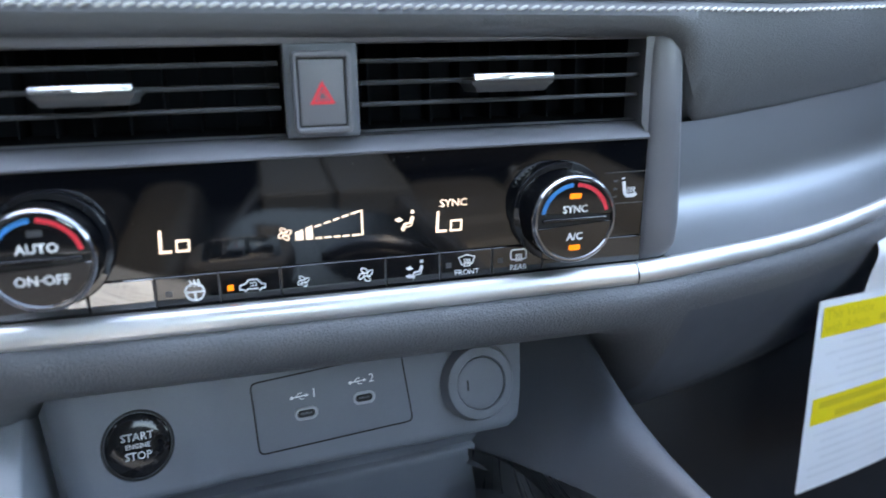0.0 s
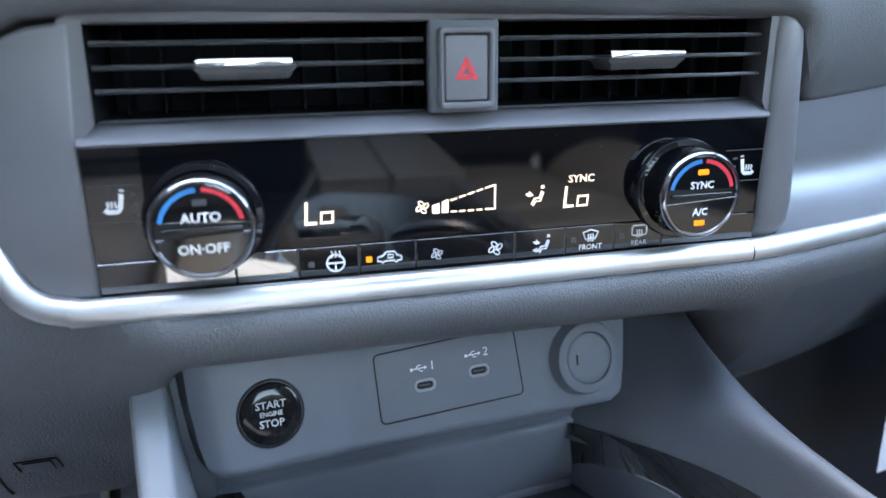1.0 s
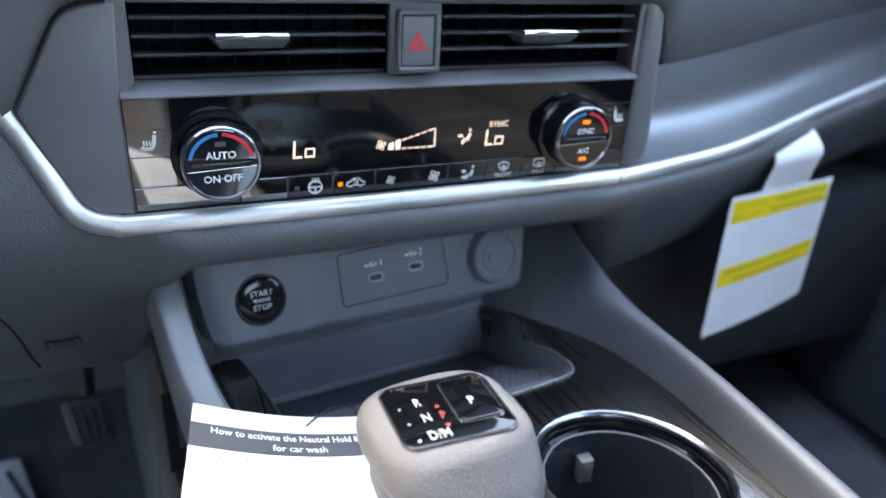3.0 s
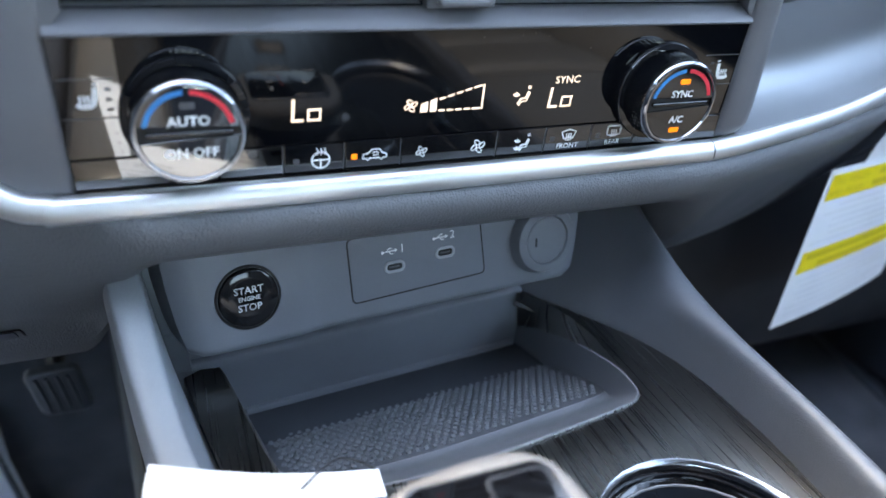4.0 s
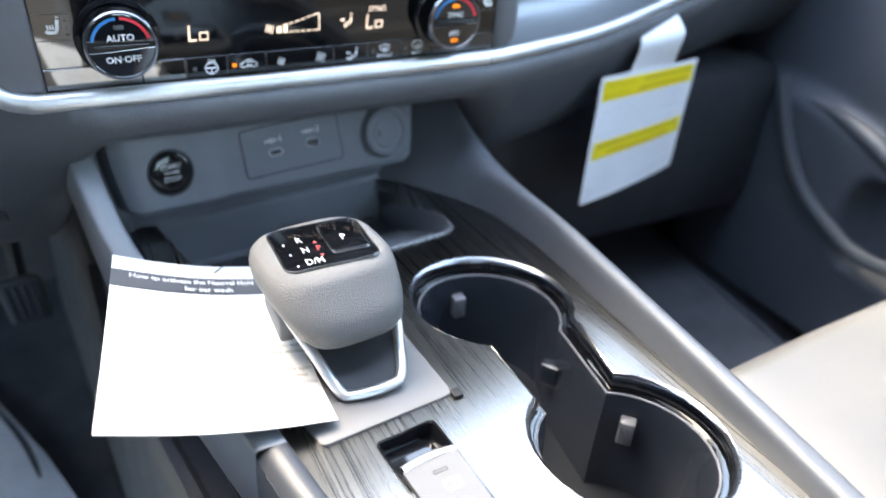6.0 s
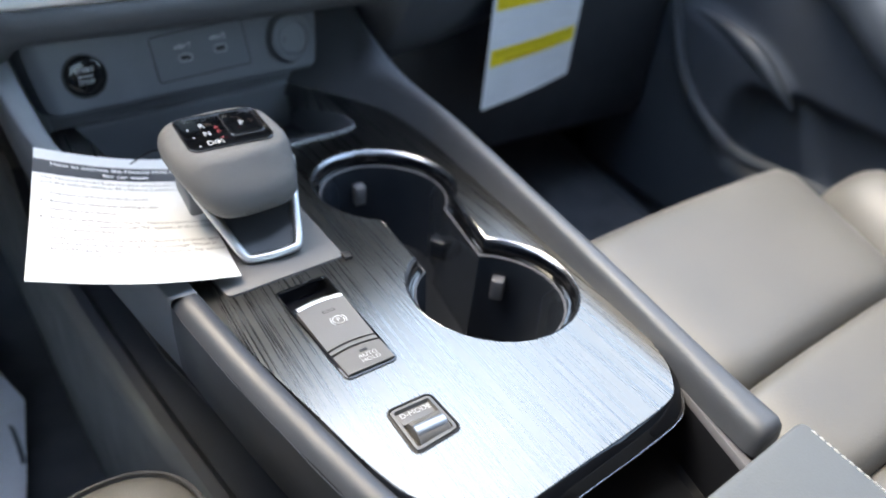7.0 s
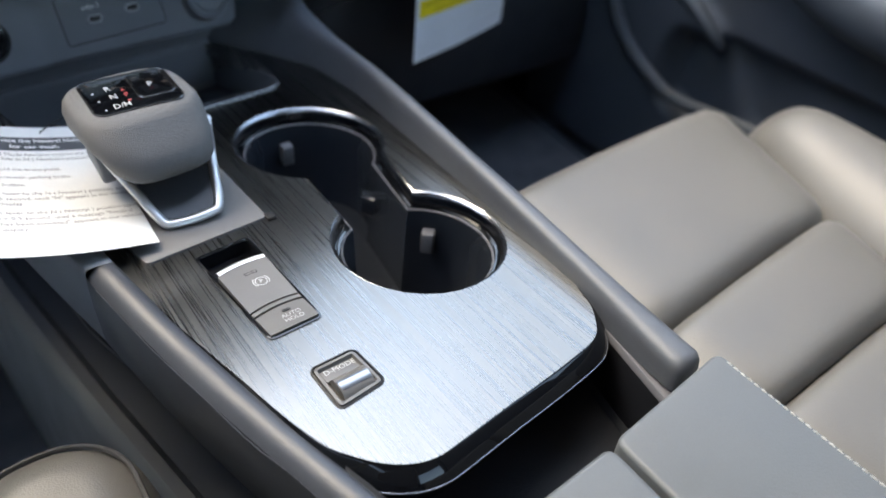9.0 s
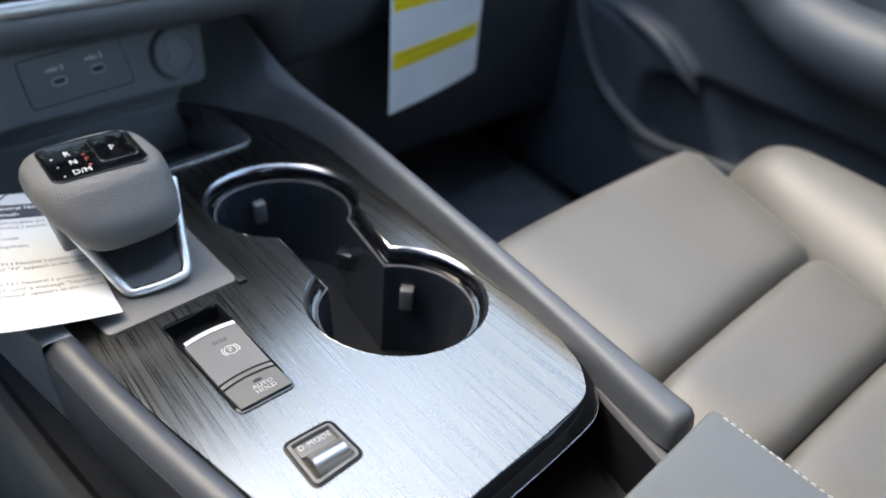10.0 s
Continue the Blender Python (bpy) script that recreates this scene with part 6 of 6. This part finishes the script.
steps = ["The Neutral Hold Mode function enables the driver to", "exit the vehicle while in N ( Neutral ) position.",
         "1.  Depress and hold the brake pedal.", "2.  Release the electronic parking brake.", "3.  Push the park button.",
         "4.  Slide the shift lever to the N ( Neutral ) position, and", "     hold it for 0.5 second, until \"N\" appears in the vehicle", "     information display.",
         "5.  Slide the shift lever to the N ( Neutral ) position again,", "     and hold it for 0.5 second, until a message \"Neutral", "     Hold Mode has been activated\" appears in the vehicle", "     information display."]
drops = (0.0455, 0.0525, 0.0680, 0.0795, 0.0905, 0.1025, 0.1095, 0.1165, 0.1280, 0.1350, 0.1420, 0.1490)
body = [(0.005, -d, words, 0.0066 if k < 2 else 0.0062, M_INK) for k, (d, words) in enumerate(zip(drops, steps))]
body += [(0.005, -d, words, 0.0052, M_PALEINK) for d, words in ((0.1635, "Please remove this before driving."), (0.1690, "Please store this in the vehicle for future reference."), (0.1742, "Please refer to the owner's manual for detail."))]
for x, y, words, size, ink in body:
    lettering(words, size, fct, x, y, ink, card, align="LEFT", lift=0.0006, stretch=0.79)
part("string", tube(B(), curve_pts([fct(CW * 0.62, -0.010, 0.0008), fct(CW * 0.70, -0.004, 0.004), fct(CW * 0.80, 0.001, 0.007), fct(CW * 0.88, -0.004, 0.010), fct(CW * 0.95, -0.012, 0.012)], 6), 0.0005, 6), M_LINE, card, "thin dark string")

# ---- warning tag hung below the passenger's trim ----
tag = thing("warning_tag", (0.44, 0.42, 0.40), "white warning tag with two yellow bands, hung from glovebox", "tag")
T_TL, T_TR, T_BL, T_BR = Vector((0.372, 0.4055, 0.4722)), Vector((0.5430, 0.4390, 0.4675)), Vector((0.3690, 0.4020, 0.3195)), Vector((0.5375, 0.4370, 0.3280))


def ft(u, v, w):
    p = (T_TL * (1 - u) + T_TR * u) * (1 - v) + (T_BL * (1 - u) + T_BR * u) * v
    return p + Vector((0.21, -0.97, 0.1)).normalized() * (w + 0.004 * math.sin(math.pi * u) * v)


bm = B()
top = [[ft(i / N, j / N, 0.0003) for i in range(N + 1)] for j in range(N + 1)]
low = [[ft(i / N, j / N, -0.0003) for i in range(N + 1)] for j in range(N + 1)]
ringface(bm, top, closed=False)
ringface(bm, low, closed=False)
rim_t = top[0] + [r[-1] for r in top[1:]] + top[-1][-2::-1] + [r[0] for r in top[-2:0:-1]]
rim_l = low[0] + [r[-1] for r in low[1:]] + low[-1][-2::-1] + [r[0] for r in low[-2:0:-1]]
ringface(bm, [rim_t, rim_l])
part("sheet", bm, M_TAG, tag)
for v0, v1 in ((0.035, 0.185), (0.50, 0.640)):
    part("yellow_band", ringface(B(), [[ft(0.03 + 0.94 * i / 12, v0 + (v1 - v0) * j / 3, 0.0008) for i in range(13)] for j in range(4)], closed=False), M_YELLOW, tag, "bright yellow band")
ftt = lambda u, v, w: ft(u / 0.175, -v / 0.150, w)
lettering("This Vehicle", 0.0105, ftt, 0.008, -0.0115, M_YINK, tag, align="LEFT", lift=0.0011)
lettering("with Advan", 0.0105, ftt, 0.008, -0.0215, M_YINK, tag, align="LEFT", lift=0.0011)
bm = B()
lines = [(0.075, 0.165, -0.0115), (0.068, 0.160, -0.0215)] + [(0.012, 0.16, -0.081), (0.03, 0.145, -0.0905)]
for a, b, v in lines:
    rows = [[ftt(a + (b - a) * i / 8, v + d, 0.0011) for i in range(9)] for d in (0.0026, -0.0026)]
    ringface(bm, rows, closed=False)
part("band_print", bm, M_YINK, tag, "unreadable dark print bars")
bm = B()
for k, (a, b) in enumerate(((0.03, 0.155), (0.012, 0.162), (0.028, 0.15), (0.026, 0.158), (0.03, 0.12), (0.006, 0.15))):
    ringface(bm, [[ftt(a + (b - a) * i / 8, -0.0345 - 0.0066 * k + d, 0.0008) for i in range(9)] for d in (0.0012, -0.0012)], closed=False)
for k, (a, b) in enumerate(((0.01, 0.16), (0.018, 0.15), (0.014, 0.16), (0.02, 0.12), (0.008, 0.165), (0.008, 0.14))):
    ringface(bm, [[ftt(a + (b - a) * i / 8, -0.1045 - 0.0068 * k + d, 0.0008) for i in range(9)] for d in (0.0012, -0.0012)], closed=False)
part("fine_print", bm, M_TAGINK, tag, "unreadable grey print bars")
left = curve_pts([(0.429, 0.440, 0.524), (0.4275, 0.430, 0.519), (0.4235, 0.412, 0.504), (0.4220, 0.4150, 0.484), (0.421, 0.4170, 0.470), (0.420, 0.4180, 0.462)], 4)
right = curve_pts([(0.487, 0.446, 0.533), (0.4855, 0.436, 0.5285), (0.4900, 0.418, 0.510), (0.4905, 0.4200, 0.492), (0.498, 0.4305, 0.4710), (0.498, 0.4325, 0.462)], 4)
rings = [[p * (1 - k) + q * k for k in (0.0, 0.25, 0.5, 0.75, 1.0)] for p, q in zip(left, right)]
part("hanger_strip", ringface(B(), rings, closed=False), M_TAG, tag, "white folded hanger strip")

# ---- passenger seat ----
seat = thing("passenger_seat", (0.45, -0.2, 0.0), "light grey leather passenger seat with stitched panels", "seat", "front seats")


def seat_edge(y):
    """Where the cushion meets the outer bolster."""
    return max(0.489 + 0.37 * (y + 0.083), 0.40)


def cushion(y0, y1, x0, z, slope0, slope1, front=False):
    """One padded cushion panel between two creases."""
    rows = []
    n = 36
    for i in range(n + 1):
        t = i / n
        t = t + 0.12 * math.sin(4 * math.pi * t) / -math.pi if not front else 1 - (1 - t) ** 1.7
        y = y0 + (y1 - y0) * t
        e = min(t, 1 - t) * (y0 - y1)
        h = 0.019 * (1 - math.exp(-e / 0.0055)) - 0.019
        dz = 0.0
        if front:
            d = y0 - y
            dz = -0.050 * max(0, 1 - d / 0.040) ** 2.4
            h = 0.019 * (1 - math.exp(-(y - y1) / 0.0065)) - 0.019
        row = []
        for j in range(13):
            s = j / 12
            x1 = seat_edge(y)
            x = x0 + (x1 - x0) * s
            es = min(s, 1 - s) * (x1 - x0)
            hx = 0.012 * (1 - math.exp(-es / 0.012)) - 0.012
            row.append(Vector((x, y + (slope0 + (slope1 - slope0) * t) * (s - 0.5), z + h + hx + dz + 0.004 * math.sin(math.pi * s))))
        rows.append(row)
    if front:
        rows = [[p + Vector((0, 0.012, -0.03)) for p in rows[0]], [p + Vector((0, 0.004, -0.010)) for p in rows[0]]] + rows
        rows = [[p + Vector((0, -0.02, -0.12)) for p in rows[0]]] + rows
    return ringface(B(), rows, closed=False)


SX0, SZ = 0.225, 0.374
part("front_panel", cushion(0.108, -0.0915, SX0, SZ, 0.016, 0.018, True), M_SEAT, seat)
part("middle_panel", cushion(-0.0915, -0.1845, SX0, SZ, 0.018, 0.004), M_SEAT, seat)
part("rear_panel", cushion(-0.1845, -0.30, SX0, SZ - 0.003, 0.004, 0.0), M_SEAT, seat)
part("back_panel", cushion(-0.30, -0.45, SX0, SZ - 0.010, 0.0, 0.0), M_SEAT, seat)
for nm, x0, x1 in (("outer_bolster", 0.502, 0.660), ("inner_bolster", 0.205, 0.230)):
    rows = []
    for y, k in ((0.070, 0.0), (0.0698, 0.20), (0.069, 0.36), (0.067, 0.50), (0.064, 0.62), (0.060, 0.71), (0.055, 0.79), (0.048, 0.855), (0.040, 0.905), (0.030, 0.945), (0.018, 0.972), (0.0, 0.99), (-0.025, 0.997), (-0.05, 1.0), (-0.2, 1.02), (-0.45, 1.05)):
        row = []
        for j in range(25):
            a = math.pi * j / 24
            xa = seat_edge(y) - 0.003 if nm == "outer_bolster" else x0
            w = (x1 - xa) / 2
            row.append(Vector((xa + w - w * math.cos(a) * (0.82 + 0.18 * k), y, SZ - 0.16 + (0.155 + (0.022 if nm == "outer_bolster" else 0.004) * math.sin(a)) * k * (math.sin(a) ** 0.45 if 0 < j < 24 else 0))))
        rows.append(row)
    part(nm, ringface(B(), rows, closed=False, cap0=True), M_SEAT, seat)
part("seat_base", box(B(), 0.23, 0.62, -0.5, 0.03, 0.06, 0.30, 0.03), M_DOOR, seat)
part("backrest", box(B(), 0.21, 0.64, -0.66, -0.5, 0.35, 0.98, 0.05), M_BACKDARK, seat)

# ---- driver's seat: front inner corner of the cushion ----
ds = thing("driver_seat", (-0.32, -0.3, 0.0), "light grey leather driver seat with dark piped edge", "seat", "front seats")


def rounded_pad(x0, x1, y0, y1, z0, z1, r):
    bm = B()
    loops = []
    lp = rr(x1 - x0, y1 - y0, r, 8, (x0 + x1) / 2, (y0 + y1) / 2)
    for d, z in ((0.0, z0), (0.0, z1 - 0.045), (0.004, z1 - 0.022), (0.014, z1 - 0.008), (0.026, z1), (0.036, z1 + 0.001)):
        loops.append([Vector((u, v, z)) for u, v in inset(lp, d)])
    return ringface(bm, loops, cap1=True)


part("bolster", rounded_pad(-0.206, -0.092, -0.62, 0.058, 0.12, 0.350, 0.052), M_SEAT, ds)
part("cushion", rounded_pad(-0.60, -0.208, -0.62, 0.085, 0.12, 0.342, 0.05), M_INSERT, ds, "dark cloth seat centre")
lp = inset(rr(0.114, 0.678, 0.052, 8, -0.149, -0.281), 0.009)
part("piping", tube(B(), [Vector((u, v, 0.3395)) for u, v in lp + lp[:1]], 0.0018, 6, caps=False), M_SEAM, ds, "dark piped seam")
part("backrest", box(B(), -0.60, -0.09, -0.80, -0.62, 0.35, 0.98, 0.05), M_BACKDARK, ds)

# ---- passenger door trim ----
door = thing("passenger_door", (0.80, 0.1, 0.1), "dark passenger door trim with map pocket and armrest", "door")
FOLD = [(0.0, 0.10), (0.20, 0.22), (0.25, 0.300), (0.28, 0.328), (0.33, 0.358), (0.39, 0.375), (0.46, 0.385), (0.62, 0.39)]


def door_x(y, z):
    """Door face: upper field behind the fold, map pocket sunk below it."""
    d = 0.026 * smooth(-0.014, 0.014, z - interp(y, FOLD)[0])
    a, b = max(0.0, (y - 0.28) / 0.062), abs(z - 0.248) / 0.066
    return 0.795 + min(0.060, d + 0.045 * smooth(1.08, 0.90, (a ** 3 + b ** 3) ** (1 / 3)))


ys, zs = [0.62 - 0.0107 * i for i in range(101)], [0.05 + 0.0107 * i for i in range(71)]
part("panel", ringface(B(), [[Vector((door_x(y, z), y, z)) for z in zs] for y in ys], closed=False), M_DOOR, door, sharp=80)
part("pocket_ridge", tube(B(), curve_pts([(0.79, 0.50, 0.40), (0.785, 0.449, 0.312), (0.785, 0.400, 0.258), (0.785, 0.341, 0.227), (0.785, 0.290, 0.2135), (0.785, 0.177, 0.225), (0.785, 0.0, 0.235), (0.785, -0.3, 0.235)], 8), 0.010, 8), M_DOORSOFT, door)
part("pocket_fold", tube(B(), curve_pts([(0.808, 0.47, 0.380), (0.804, 0.39, 0.370), (0.803, 0.33, 0.353), (0.804, 0.28, 0.323), (0.812, 0.255, 0.300)], 6), [0.003 + 0.011 * math.sin(math.pi * i / 24) for i in range(25)], 10), M_DOORSOFT, door)
part("armrest", tube(B(), curve_pts([(0.80, 0.30, 0.535), (0.78, 0.19, 0.490), (0.765, 0.11, 0.452), (0.76, 0.0, 0.44), (0.76, -0.2, 0.44), (0.77, -0.42, 0.46)], 6), 0.045, 14), M_DOORSOFT, door)
part("armrest_trim", box(B(), 0.745, 0.79, -0.42, 0.03, 0.478, 0.492, 0.004), M_SILVER, door, "silver switch plate")

# ---- footwells ----
pm = thing("floor_mat", (0.52, 0.45, 0.0), "black carpet floor mat with raised edge", "mat")
bm = B()
prism(bm, rr(0.50, 0.55, 0.05, 5, 0.52, 0.44), lambda u, v, w: Vector((u, v, w + 0.05 * smooth(0.3, 0.75, v))), 0.002, 0.012, 0.003)
part("carpet", bm, M_CARPET, pm)
lp = rr(0.50, 0.55, 0.05, 5, 0.52, 0.44)
part("edge_binding", tube(B(), [Vector((u, v, 0.014 + 0.05 * smooth(0.3, 0.75, v))) for u, v in lp + lp[:1]], 0.006, 6, caps=False), M_DOOR, pm)
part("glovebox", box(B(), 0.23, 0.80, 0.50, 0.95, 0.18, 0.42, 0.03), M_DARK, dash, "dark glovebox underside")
kick = part("footwell_side", box(B(), 0.200, 0.212, 0.1, 0.95, 0.0, 0.20, 0.004), M_CARPET)
tagged(kick, "black carpeted tunnel side in the passenger footwell", "trim", kind="structure")

pedal = thing("accelerator_pedal", (-0.25, 0.62, 0.1), "dark accelerator pedal in the driver footwell", "pedal")
part("pad", prism(B(), rr(0.044, 0.085, 0.010, 4, 0, 0), lambda u, v, w: Vector((-0.2245 + u, 0.62 - 0.45 * v - w, 0.205 + v)), 0, 0.010, 0.004), M_LOWER, pedal)
for u in (-0.013, -0.0045, 0.004, 0.0125):
    part("rib", prism(B(), rr(0.0034, 0.066, 0.0015, 2, u, 0), lambda u, v, w: Vector((-0.2245 + u, 0.62 - 0.45 * v - w, 0.205 + v)), 0.009, 0.0125, 0.001), M_DOOR, pedal, "raised rubber rib")
part("arm", tube(B(), [(-0.2245, 0.625, 0.23), (-0.2245, 0.68, 0.32), (-0.2245, 0.70, 0.45)], 0.008, 8), M_CUPFLOOR, pedal)
paper = thing("floor_paper", (-0.40, 0.45, 0.0), "white protective paper sheet laid in driver footwell", "floor paper")
sheet = [(-0.62, 0.30), (-0.232, 0.30), (-0.225, 0.341), (-0.2120, 0.455), (-0.2425, 0.548), (-0.317, 0.735), (-0.345, 0.83), (-0.62, 0.83)]
part("sheet", prism(B(), sheet, lambda u, v, w: Vector((u, v, 0.012 + w + 0.02 * smooth(-0.35, -0.22, u))), 0.0, 0.0015, 0.0003), M_FILM, paper)
# shade of the paper's crease, drawn as a dark rod
part("fold", tube(B(), curve_pts([(-0.355, 0.80, 0.0185), (-0.338, 0.76, 0.0190), (-0.267, 0.585, 0.027), (-0.240, 0.455, 0.0300), (-0.229, 0.41, 0.0320), (-0.225, 0.36, 0.0325)], 6), 0.0035, 6, flat=0.4), M_DOOR, paper, "dark rod for the shade along the fold")
